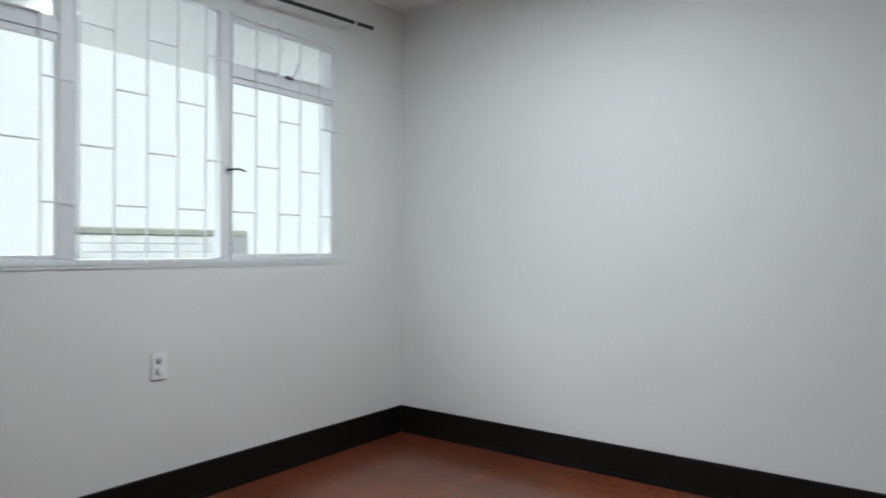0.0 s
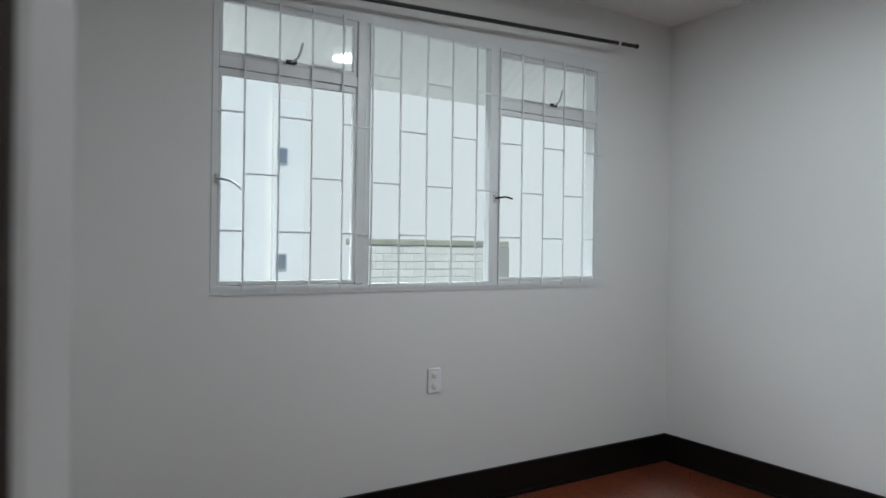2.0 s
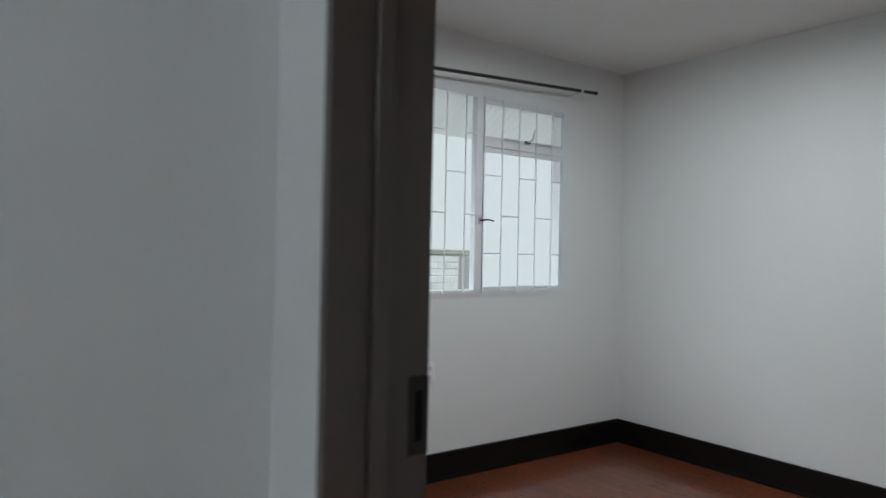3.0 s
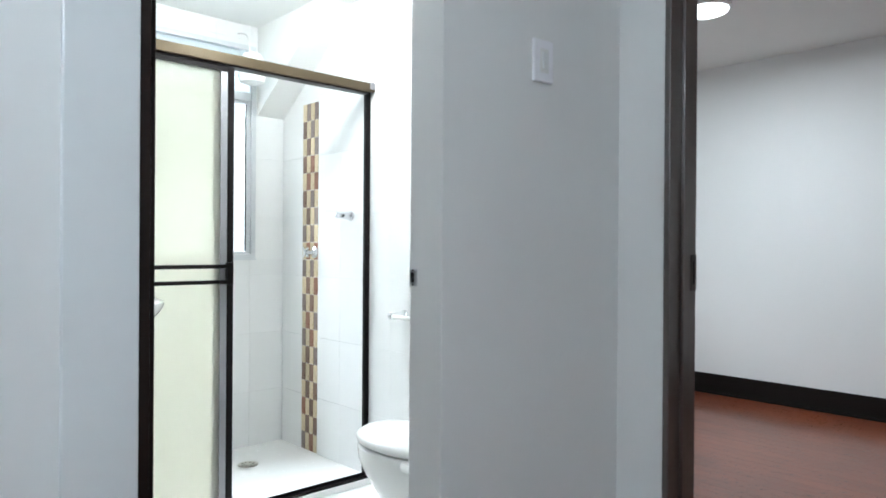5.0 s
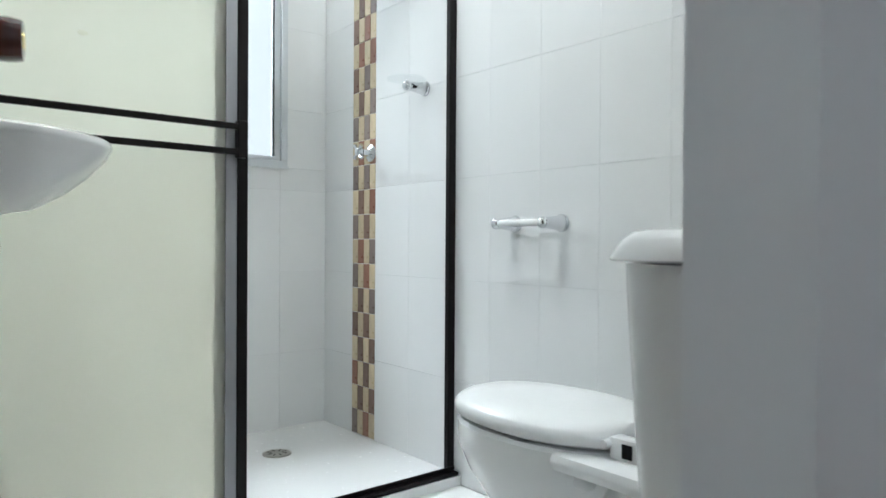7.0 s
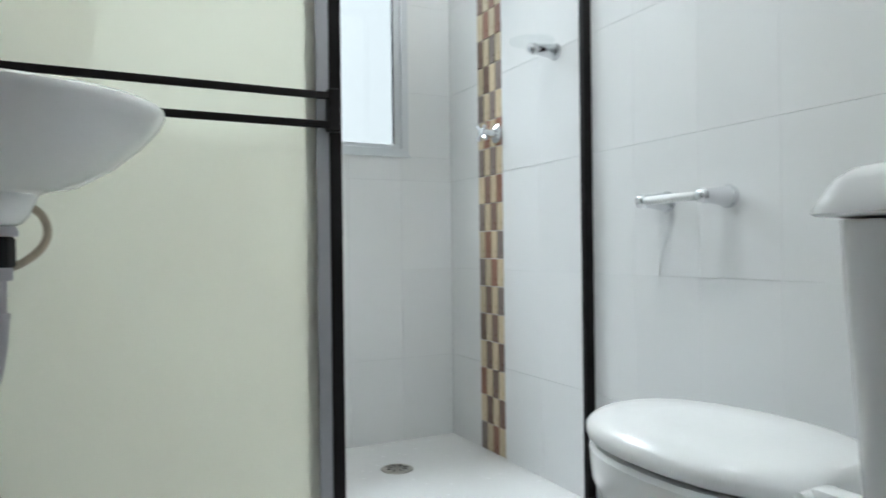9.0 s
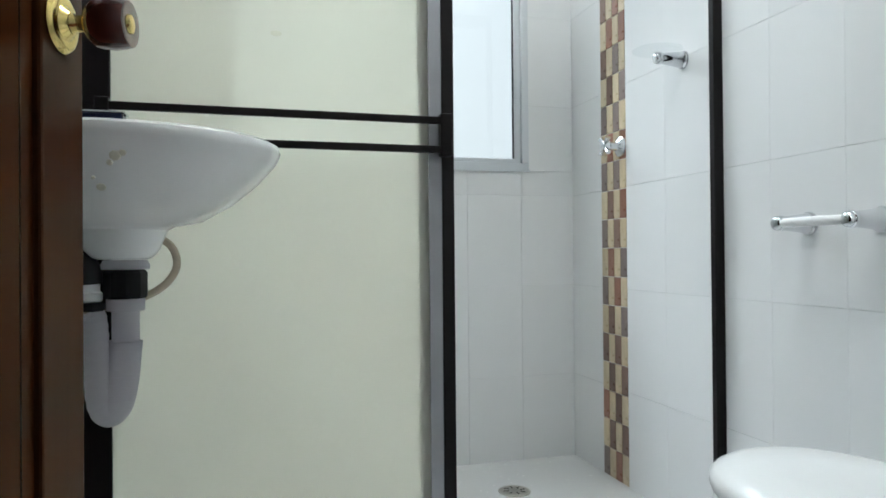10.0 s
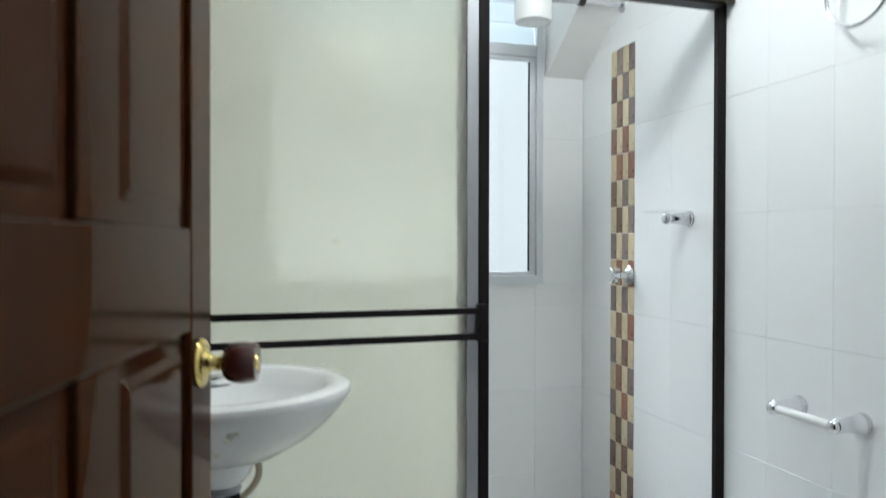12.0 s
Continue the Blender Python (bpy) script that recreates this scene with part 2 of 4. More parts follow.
def boxes(*spans, bevel=0.0):
    """One mesh of axis-aligned blocks, each (x0, x1, y0, y1, z0, z1)."""
    bm = bmesh.new()
    for x0, x1, y0, y1, z0, z1 in spans:
        bmesh.ops.create_cube(bm, size=1, matrix=Matrix.LocRotScale(((x0 + x1) / 2, (y0 + y1) / 2, (z0 + z1) / 2), None, (abs(x1 - x0), abs(y1 - y0), abs(z1 - z0))))
    if bevel:
        bmesh.ops.bevel(bm, geom=bm.edges[:], offset=bevel, segments=2, profile=0.5, affect="EDGES")
    return bm


def loft(rings, closed_ends=True):
    """A skin over rings of points, all with the same count."""
    bm = bmesh.new()
    rows = [[bm.verts.new(p) for p in ring] for ring in rings]
    k = len(rows[0])
    for a, b in zip(rows, rows[1:]):
        for i in range(k):
            bm.faces.new((a[i], a[(i + 1) % k], b[(i + 1) % k], b[i]))
    if closed_ends:
        bm.faces.new(rows[0][::-1])
        bm.faces.new(rows[-1])
    return bm


def oval(cx, cy, z, rx, ry, k=32, power=2.0, back=None):
    """A ring in a level plane; back squares off the side towards -y at that y."""
    pts = []
    for i in range(k):
        a = 2 * math.pi * i / k
        c, s = math.cos(a), math.sin(a)
        x = cx + rx * math.copysign(abs(c) ** (2 / power), c)
        y = cy + ry * math.copysign(abs(s) ** (2 / power), s)
        pts.append((x, max(y, back) if back is not None else y, z))
    return pts


def turned(profile, k=24):
    """A turned shape round z from (radius, z) pairs."""
    return loft([[(r * math.cos(2 * math.pi * i / k), r * math.sin(2 * math.pi * i / k), z) for i in range(k)] for r, z in profile])


def tube(points, radius, k=12, steps=8):
    """A round tube along a smooth line through points."""
    pts = [Vector(p) for p in points]
    line = []
    for i in range(len(pts) - 1):
        a, b = pts[i], pts[i + 1]
        before, after = pts[max(i - 1, 0)], pts[min(i + 2, len(pts) - 1)]
        for s in range(steps):
            t = s / steps
            line.append(0.5 * ((2 * a) + (b - before) * t + (2 * before - 5 * a + 4 * b - after) * t * t + (3 * a - before - 3 * b + after) * t ** 3))
    line.append(pts[-1])
    rings, side = [], None
    for i, p in enumerate(line):
        d = (line[min(i + 1, len(line) - 1)] - line[max(i - 1, 0)]).normalized()
        side = d.orthogonal().normalized() if side is None else (side - d * side.dot(d)).normalized()
        up = d.cross(side)
        r = radius(i / (len(line) - 1)) if callable(radius) else radius
        rings.append([p + side * r * math.cos(2 * math.pi * j / k) + up * r * math.sin(2 * math.pi * j / k) for j in range(k)])
    return loft(rings)


def moved(bm, m):
    bmesh.ops.transform(bm, matrix=m, verts=bm.verts)
    return bm


def merge(*bms):
    """Several meshes of one part joined into one."""
    out = bmesh.new()
    for b in bms:
        me = bpy.data.meshes.new("piece")
        b.to_mesh(me)
        b.free()
        out.from_mesh(me)
        bpy.data.meshes.remove(me)
    return out


# ---- measures of the place ----
HF = -0.065                       # floor of hall and bedroom; the bathroom floor is at 0
BX0, BX1, BY0, BY1, BZ = 0.077, 3.633, -2.6, 2.400, 2.72      # bedroom
PX, PY, PYR = -0.118, 0.030, 0.002   # hall corner at the pier, which stands slightly askew
DL, DR = -1.612, -0.870           # bathroom door opening
TX0, TY0, TY1, TZ = -1.63, 0.155, 2.36, 2.42                 # bathroom: left wall, door wall, back wall, ceiling (right wall at 0)
SCREEN = 1.50

# ---- bedroom and hall shell ----
floor = solid("floor", boxes((-3.2, 3.9, -3.2, TY0 - 0.012, HF - 0.15, HF - 0.012), (BX0 - 0.1, 3.9, TY0 - 0.012, 2.6, HF - 0.15, HF - 0.012)), JOINT, "red-brown varnished plank floor of bedroom and hall", "floor")
WX0, WX1, WZ0, WZ1 = 0.758, 3.056, 1.068, 2.408              # bedroom window opening
solid("wall_window", boxes((-0.02, WX0, BY1, BY1 + 0.16, HF, BZ), (WX1, 3.9, BY1, BY1 + 0.16, HF, BZ), (WX0, WX1, BY1, BY1 + 0.16, HF, WZ0), (WX0, WX1, BY1, BY1 + 0.16, WZ1, BZ)), WALL, "white painted bedroom wall round the window", "wall")
solid("wall_bedroom_side", boxes((BX1, BX1 + 0.15, BY0, BY1, HF, BZ)), WALL, "plain white painted bedroom wall", "wall")
solid("wall_bedroom_back", boxes((BX0, BX1 + 0.15, BY0 - 0.15, BY0, HF, BZ)), WALL, "plain white painted wall", "wall")
# wall between bedroom and bathroom or hall, with the bedroom door's opening
OY0, OY1, OZ = -1.03, -0.160, 2.08
outline = [(0.0121, OY1 + 0.0555), (0.0465, OY1 + 0.0555), (0.0465, OY1 - 0.004), (0.052, OY1 + 0.004), (BX0 - 0.004, OY1 + 0.080), (BX0, OY1 + 0.095), (BX0, BY1), (0.0121, BY1)]
bm = bmesh.new()
foot, top = [bm.verts.new((x, y, HF)) for x, y in outline], [bm.verts.new((x, y, OZ)) for x, y in outline]
for k in range(len(outline)):
    n = (k + 1) % len(outline)
    bm.faces.new((foot[k], foot[n], top[n], top[k]))
bm.faces.new(foot), bm.faces.new(top)
solid("wall_reveal", bm, WALL, "white plastered splay beside the bedroom doorway", "wall")
solid("wall_partition", boxes((0.012, BX0, OY1, BY1, OZ + 0.0005, BZ), (-0.062, 0.012, OY1 + 0.055, PYR, HF, BZ), (PX, -0.062, OY1, PYR, HF, BZ), (PX, BX0, BY0, OY0, HF, BZ), (PX, BX0, OY0, OY1 - 0.0005, OZ, BZ)), WALL, "white painted wall beside the bedroom doorway", "wall")
solid("ceiling", boxes((PX, BX1 + 0.15, BY0, BY1, BZ, BZ + 0.12)), CEIL, "white painted bedroom ceiling", "ceiling")
HZ = 2.42
pier = [(DR, PY), (PX, PYR), (0.012, PYR), (0.012, TY0), (DR, TY0)]
solid("wall_pier", loft([[(x, y, z) for x, y in pier] for z in (HF, HZ)]), WALL, "white painted pier between bathroom and bedroom doorways", "wall")
solid("wall_hall_door", boxes((-3.05, DL - 0.002, PY, TY0, HF, HZ), (DL - 0.002, DR, PY, TY0, 2.06, HZ)), WALL, "white painted hall wall beside the bathroom doorway", "wall")
solid("wall_hall_side", boxes((-3.2, -3.05, -3.1, TY0, HF, HZ)), WALL, "plain white hall wall", "wall")
solid("wall_hall_back", boxes((-3.2, PX, -3.2, -3.05, HF, HZ)), WALL, "plain white hall wall", "wall")
solid("ceiling_hall", boxes((-3.2, PX, -3.2, PY, HZ, HZ + 0.1)), CEIL, "white painted hall ceiling", "ceiling")

# ---- bathroom shell ----
solid("floor_bathroom", boxes((TX0, 0, TY0 - 0.012, SCREEN - 0.03, -0.2, -0.006)), GROUT, "white tiled bathroom floor", "floor")
solid("shower_floor", boxes((TX0, 0, SCREEN - 0.03, TY1, -0.2, 0.030)), BATHFLOOR, "white raised shower floor", "floor")
VX0, VX1, VZ0, VZ1 = -1.25, -0.178, 1.095, 2.305              # shower window opening
solid("wall_bathroom_back", boxes((TX0 - 0.1, VX0, TY1 + 0.0035, TY1 + 0.15, -0.2, TZ), (VX1, 0.012, TY1 + 0.0035, TY1 + 0.15, -0.2, TZ), (VX0, VX1, TY1 + 0.0035, TY1 + 0.15, -0.2, VZ0), (VX0, VX1, TY1 + 0.0035, TY1 + 0.15, VZ1, TZ)), GROUT, "white tiled shower wall with a window", "wall")
wall_right = solid("wall_bathroom_right", boxes((0.003, 0.012, TY0, TY1 + 0.008, -0.2, TZ)), GROUT, "white tiled bathroom wall", "wall")
wall_back = bpy.data.objects["wall_bathroom_back"]
solid("wall_bathroom_left", boxes((TX0 - 0.1, TX0, TY0, TY1 + 0.008, -0.2, TZ)), TILE, "white tiled bathroom wall behind the basin", "wall")
solid("ceiling_bathroom", boxes((TX0 - 0.1, 0.006, TY0, TY1 + 0.008, TZ, TZ + 0.1)), CEIL, "white painted bathroom ceiling", "ceiling")
# sloping soffit in the shower corner
bm = bmesh.new()
ends = []
for x in (VX1 + 0.01, 0.001):
    ends.append([bm.verts.new((x, y, z)) for y, z in ((TY1 - 0.001, 1.915), (TY1 - 0.001, TZ), (1.70, TZ), (1.70, 2.37))])
for i in range(4):
    bm.faces.new((ends[0][i], ends[0][(i + 1) % 4], ends[1][(i + 1) % 4], ends[1][i]))
bm.faces.new(ends[0]), bm.faces.new(ends[1][::-1])
solid("ceiling_soffit", bm, CEIL, "white sloping soffit in the shower corner", "ceiling")


# ---- skirting and frames ----
def baseboard(name, spans):
    ob = solid(name, boxes(*spans, bevel=0.0035), BASE, "dark stained wooden skirting board", "baseboard")
    return ob


baseboard("baseboard_window", [(BX0 + 0.001, BX1 - 0.032, BY1 - 0.031, BY1 - 0.0222, HF - 0.004, HF + 0.022), (BX0 + 0.001, BX1 - 0.022, BY1 - 0.022, BY1 - 0.001, HF - 0.004, HF + 0.17)])
baseboard("baseboard_side", [(BX1 - 0.031, BX1 - 0.0222, BY0, BY1 - 0.032, HF - 0.004, HF + 0.022), (BX1 - 0.022, BX1 - 0.001, BY0, BY1 - 0.001, HF - 0.004, HF + 0.17)])

# bedroom door frame: brown wooden jambs and head set into the opening
frame_b = thing("door_frame", "brown wooden door frame without its leaf", "door frame", kind="structure")
part("jamb", boxes((PX - 0.004, -0.0302, OY1 - 0.020, OY1, HF, OZ), (-0.030, 0.046, OY1 - 0.020, OY1 + 0.055, HF, OZ), bevel=0.002), JAMBWOOD, frame_b)
part("stop", boxes((-0.055, -0.030, OY1 - 0.032, OY1 - 0.0205, HF, OZ - 0.03), bevel=0.002), JAMBWOOD, frame_b)
part("jamb", boxes((PX - 0.004, 0.042, OY0, OY0 + 0.020, HF, OZ), bevel=0.002), JAMBWOOD, frame_b)
part("head", boxes((PX - 0.004, 0.042, OY0 + 0.020, OY1 - 0.020, OZ - 0.03, OZ), bevel=0.002), JAMBWOOD, frame_b)


def strike_plate(at, label, tall, wide, mat):
    """A metal plate with a latch hole; local x along the depth of the jamb, y out of it."""
    ob = thing("strike_plate", label, "strike plate", at=at)
    part("plate", boxes((-wide / 2, wide / 2, 0, 0.003, -tall / 2, tall / 2), bevel=0.001), mat, ob)
    part("latch_hole", boxes((-0.0055, 0.0065, 0.0031, 0.0046, -tall * 0.32, tall * 0.32)), RUBBER, ob, "dark latch hole")
    for z in (-tall * 0.42, tall * 0.42):
        part("screw", moved(turned([(0.0035, 0), (0.003, 0.0015), (0.001, 0.002)], 10), Matrix.Translation((0, 0.003, z)) @ pose(0, 0, 0, -90)), DARKMETAL, ob, smooth=True)
    return ob


strike_plate(pose(0.028, OY1 - 0.0195, 1.095, 0, 0, 180), "dark metal strike plate let into the brown jamb", 0.115, 0.034, DARKMETAL)
strike_plate(pose(DR - 0.001, TY0 - 0.016, 1.090, 0, 0, 90), "small pale metal strike plate on the white jamb", 0.044, 0.030, ALU)

# bathroom door frame
frame_t = thing("door_frame", "white and brown painted bathroom door frame", "door frame", kind="structure")
part("casing", boxes((DL - 0.125, DL, PY - 0.014, PY - 0.001, HF, 2.10), bevel=0.003), TRIM, frame_t, "pale painted casing board")
part("jamb", boxes((DL, DL + 0.022, PY - 0.004, TY0 - 0.04, HF, 2.06), (DL, DL + 0.062, TY0 - 0.04, TY0 + 0.03, HF, 2.06), bevel=0.002), DARKJAMB, frame_t, "dark brown hinge jamb")
part("sill", boxes((DL, DR, TY0 - 0.030, TY0 - 0.0125, HF - 0.01, -0.002), bevel=0.003), BATHFLOOR, frame_t, "white tiled step")


# ---- bedroom window ----
window_1 = thing("window_1", "white steel window with bars, vents and handles", "window", kind="structure")
part("window_frame", boxes((WX0, WX1, BY1 - 0.004, BY1 + 0.045, WZ0, WZ0 + 0.034), (WX0, WX1, BY1 - 0.004, BY1 + 0.045, WZ1 - 0.068, WZ1), (WX0, WX0 + 0.026, BY1 - 0.004, BY1 + 0.045, WZ0 + 0.034, WZ1 - 0.068), (WX1 - 0.070, WX1, BY1 - 0.004, BY1 + 0.045, WZ0 + 0.034, WZ1 - 0.068), bevel=0.003), STEEL, window_1)
MUL = (1.445, 2.221)
for mx in MUL:
    part("mullion", boxes((mx - 0.022, mx + 0.022, BY1 - 0.008, BY1 + 0.045, WZ0 + 0.034, WZ1 - 0.068), bevel=0.004), STEEL, window_1)
SASH = ((WX0 + 0.026, MUL[0] - 0.022), (MUL[1] + 0.022, WX1 - 0.070))
TRZ = (2.006, 2.095)
for x0, x1 in SASH:
    part("transom", boxes((x0, x1, BY1 - 0.006, BY1 + 0.042, TRZ[0] + 0.02, TRZ[1] - 0.02), bevel=0.003), STEEL, window_1)
    for za, zb, w in ((WZ0 + 0.034, TRZ[0] + 0.02, 0.020), (TRZ[1] - 0.02, WZ1 - 0.068, 0.022)):
        leaf = part("sash", boxes((x0 + 0.001, x1 - 0.001, BY1 + 0.002, BY1 + 0.030, za + 0.001, za + w), (x0 + 0.001, x1 - 0.001, BY1 + 0.002, BY1 + 0.030, zb - w - 0.01, zb - 0.001), (x0 + 0.001, x0 + w - 0.004, BY1 + 0.002, BY1 + 0.030, za + w, zb - w - 0.01), (x1 - w + 0.004, x1 - 0.001, BY1 + 0.002, BY1 + 0.030, za + w, zb - w - 0.01), bevel=0.003), STEEL, window_1)
        pane = part("pane", boxes((x0 + w - 0.006, x1 - w + 0.006, BY1 + 0.014, BY1 + 0.018, za + w - 0.002, zb - w - 0.008)), GLASS, leaf, "clear window pane")
        pane.visible_shadow = False
part("fixed_bead", boxes((MUL[0] + 0.0221, MUL[0] + 0.052, BY1 + 0.004, BY1 + 0.034, WZ0 + 0.0341, WZ1 - 0.0681), bevel=0.002), STEEL, window_1)
part("fixed_bead", boxes((MUL[1] + 0.0221, MUL[1] + 0.046, BY1 - 0.001, BY1 + 0.0015, WZ0 + 0.0341, WZ1 - 0.0681)), STEEL, window_1)
pane = part("pane", boxes((MUL[0] + 0.050, MUL[1] - 0.022, BY1 + 0.014, BY1 + 0.018, WZ0 + 0.034, WZ1 - 0.068)), GLASS, window_1, "clear fixed window pane")
pane.visible_shadow = False
part("window_sill", boxes((WX0 - 0.004, WX1 + 0.004, BY1 - 0.006, BY1 - 0.0045, WZ0 - 0.006, WZ0 + 0.004)), STEEL, window_1)


def window_handle(x, z, lift):
    """A cast lever on a small plate, hanging to one side."""
    h = part("handle_plate", boxes((x - 0.010, x + 0.010, BY1 - 0.014, BY1 - 0.001, z - 0.02, z + 0.02), bevel=0.003), ALU, window_1)
    part("handle", tube([(x, BY1 - 0.012, z), (x + 0.02, BY1 - 0.032, z + 0.004 * lift), (x + 0.055, BY1 - 0.036, z - 0.002 + 0.01 * lift), (x + 0.10, BY1 - 0.032, z - 0.045 if lift < 0 else z)], lambda t: 0.0065 - 0.002 * t, 8, 5), DARKMETAL if lift > 0 else ALU, h, smooth=True)


def vent_stay(x, z):
    """A peg stay that stands up from the foot of a top vent."""
    h = part("stay_plate", boxes((x - 0.035, x + 0.012, BY1 - 0.016, BY1 - 0.001, z - 0.008, z + 0.008), bevel=0.003), DARKMETAL, window_1)
    part("stay", tube([(x - 0.015, BY1 - 0.012, z), (x + 0.012, BY1 - 0.03, z + 0.02), (x + 0.032, BY1 - 0.032, z + 0.085)], 0.0055, 8, 5), ALU, h, smooth=True)


window_handle(SASH[0][0] - 0.002, 1.555, -1)
window_handle(SASH[1][0] - 0.010, 1.545, 1)
vent_stay(1.110, 2.091)
vent_stay(2.650, 2.091)

# security bars on the room side of the frame
bars = thing("window_bars", "white painted steel security bars over the window frame", "security bars")
GY = BY1 - 0.0120
xs = [WX0 + 0.014] + [0.892 + 0.152 * k for k in range(14)] + [WX1 - 0.030]
for x in xs[1:-1]:
    part("bar", boxes((x - 0.0036, x + 0.0036, GY - 0.0036, GY + 0.0036, WZ0 + 0.012, WZ1 - 0.060)), STEEL, bars)
for i, (a, b) in enumerate(zip(xs, xs[1:])):
    for z in ((1.336, 1.842) if i % 2 == 0 else (1.582, 2.094)):
        part("cross_bar", boxes((a + 0.0037, b - 0.0037, GY - 0.0036, GY + 0.0036, z - 0.0036, z + 0.0036)), STEEL, bars)
for z in (WZ0 + 0.018, WZ1 - 0.066):
    part("rail", boxes((WX0 + 0.008, WX1 - 0.024, GY + 0.0038, BY1 - 0.0042, z - 0.008, z + 0.008)), STEEL, bars)

# curtain rod
rod = thing("curtain_rod", "thin black metal curtain rod, a little askew over the window", "curtain rod", at=Matrix.Translation((3.195, 2.284, 2.492)) @ pose(0, 0, 0, 0, -2.8))
part("rod", moved(turned([(0.011, 0), (0.011, 2.72)], 14), pose(0, 0, 0, 0, -90)), BLACKROD, rod, smooth=True)
part("end_cap", moved(turned([(0.012, -0.016), (0.014, -0.012), (0.014, 0.0), (0.011, 0.004)], 14), pose(0, 0, 0, 0, 90)), BLACKROD, rod, smooth=True)
for x in (-0.155, -2.47):
    br = part("bracket", boxes((x - 0.006, x + 0.006, 0.0, BY1 - 2.2855, -0.014, -0.008), bevel=0.001), WHITEPLASTIC, rod, "white rod bracket")
    part("clip", moved(turned([(0.0135, -0.009), (0.0145, -0.006), (0.0145, 0.006), (0.0135, 0.009)], 14), Matrix.Translation((x, 0, 0)) @ pose(0, 0, 0, 0, 90)), WHITEPLASTIC, br, smooth=True)


def outlet(at):
    """A duplex wall socket; local x across, y out of the wall."""
    ob = thing("wall_outlet", "white plastic double wall outlet on the white wall", "outlet", at=at)
    part("plate", boxes((-0.038, 0.038, 0, 0.009, -0.062, 0.062), bevel=0.003), GREYPLASTIC, ob)
    for z in (-0.027, 0.027):
        face = part("socket", moved(turned([(0.018, 0), (0.018, 0.003), (0.016, 0.004)], 18), Matrix.Translation((0, 0.009, z)) @ pose(0, 0, 0, -90)), WHITEPLASTIC, ob, smooth=True)
        part("slot", boxes((-0.008, -0.006, 0.0131, 0.0137, z - 0.004, z + 0.006), (0.006, 0.008, 0.0131, 0.0137, z - 0.004, z + 0.006), (-0.002, 0.002, 0.0131, 0.0137, z - 0.011, z - 0.008)), RUBBER, face)
    return ob


outlet(pose(1.869, BY1 - 0.001, 0.606, 0, 0, 180))

# light switch on the pier
switch = thing("light_switch", "white plastic single light switch on the hall wall", "light switch", at=pose(-0.500, PY - 0.0146, 1.706, 0, 0, 180 - 2.1))
part("plate", boxes((-0.041, 0.041, 0, 0.011, -0.061, 0.061), bevel=0.004), GREYPLASTIC, switch)
part("surround", boxes((-0.018, 0.018, 0.0111, 0.0125, -0.034, 0.034)), WHITEPLASTIC, switch)
part("rocker", moved(boxes((-0.012, 0.012, 0.0, 0.006, -0.024, 0.024), bevel=0.002), pose(0, 0.0122, 0, 5)), TRIM, switch, "white rocker")


def ceiling_lamp(at, label):
    ob = thing("ceiling_lamp", label, "ceiling lamp", at=at)
    part("base", turned([(0.15, 0), (0.15, -0.02), (0.14, -0.03)], 32), WHITEPLASTIC, ob, smooth=True)
    part("diffuser", turned([(0.135, -0.030), (0.130, -0.045), (0.10, -0.058), (0.02, -0.064)], 32), LAMPGLOW, ob, "lit white diffuser", smooth=True)
    return ob


ceiling_lamp(pose(2.13, 0.82, BZ), "round white ceiling lamp, lit")
ceiling_lamp(pose(-0.70, 1.12, TZ), "round white ceiling lamp, lit")
# unseen fixture made up to go with the hall's fill light
ceiling_lamp(pose(-2.70, -1.35, HZ), "round white ceiling lamp, lit")

# ---- outside ----
solid("ground", boxes((-69, 69, 2.8, 90, -6.2, -6.0)), CONCRETE, "pale concrete yard far below", "ground")
bm = bmesh.new()
arc = [(70 * math.sin(radians(a)), 70 * math.cos(radians(a))) for a in range(-100, 101, 10)]
low_ring, top_ring = [bm.verts.new((x, y, -20)) for x, y in arc], [bm.verts.new((x, y, 60)) for x, y in arc]
for k in range(len(arc) - 1):
    bm.faces.new((low_ring[k], low_ring[k + 1], top_ring[k + 1], top_ring[k]))
solid("backdrop_far", bm, BACKDROP, "glowing backdrop in place of bright overcast haze", "sky")
# added glowing board behind the shower window, in place of the bright outdoors
solid("backdrop_near", boxes((-5, 0.45, 3.5, 3.55, -3, 2.80)), NEARGLOW, "glowing backdrop in place of bright overcast haze", "sky")
low = thing("parapet_wall", "weathered low wall with a mossy roof edge", "wall")
part("wall", boxes((4.35, 7.05, 8.5, 8.7, -6.0, 1.30)), STUCCO, low)
part("coping", boxes((4.30, 7.10, 8.47, 8.85, 1.30, 1.40), bevel=0.02), MOSS, low, "mossy roof edge")
part("pier", boxes((6.75, 7.05, 8.40, 8.4999, -6.0, 1.299)), CONCRETE, low)
brick_mesh = mesh_of(boxes((-0.122, 0.122, 0, 0.012, -0.052, 0.052), bevel=0.006), "brick", BRICK)
low_wall = [c for c in low.children if c.name.startswith("wall")][0]
for r in range(6):
    for c in range(10):
        b = new("brick", brick_mesh)
        b.parent = low_wall
        b.matrix_basis = pose(4.49 + 0.258 * c + 0.129 * (r % 2), 8.4879, 1.235 - 0.118 * r)
block = thing("apartment_building", "pale rendered apartment building with small windows", "building")
part("wall", boxes((-9, 4.87, 14, 24, -6, 9.5)), STUCCO, block)
part("stair_tower", boxes((4.8701, 5.58, 13.85, 24, -6, 4.45), bevel=0.01), STUCCO, block, "pale rendered stair tower")
part("roof", boxes((-9.3, 5.1, 13.7, 24.3, 9.5, 9.75), bevel=0.03), CONCRETE, block)
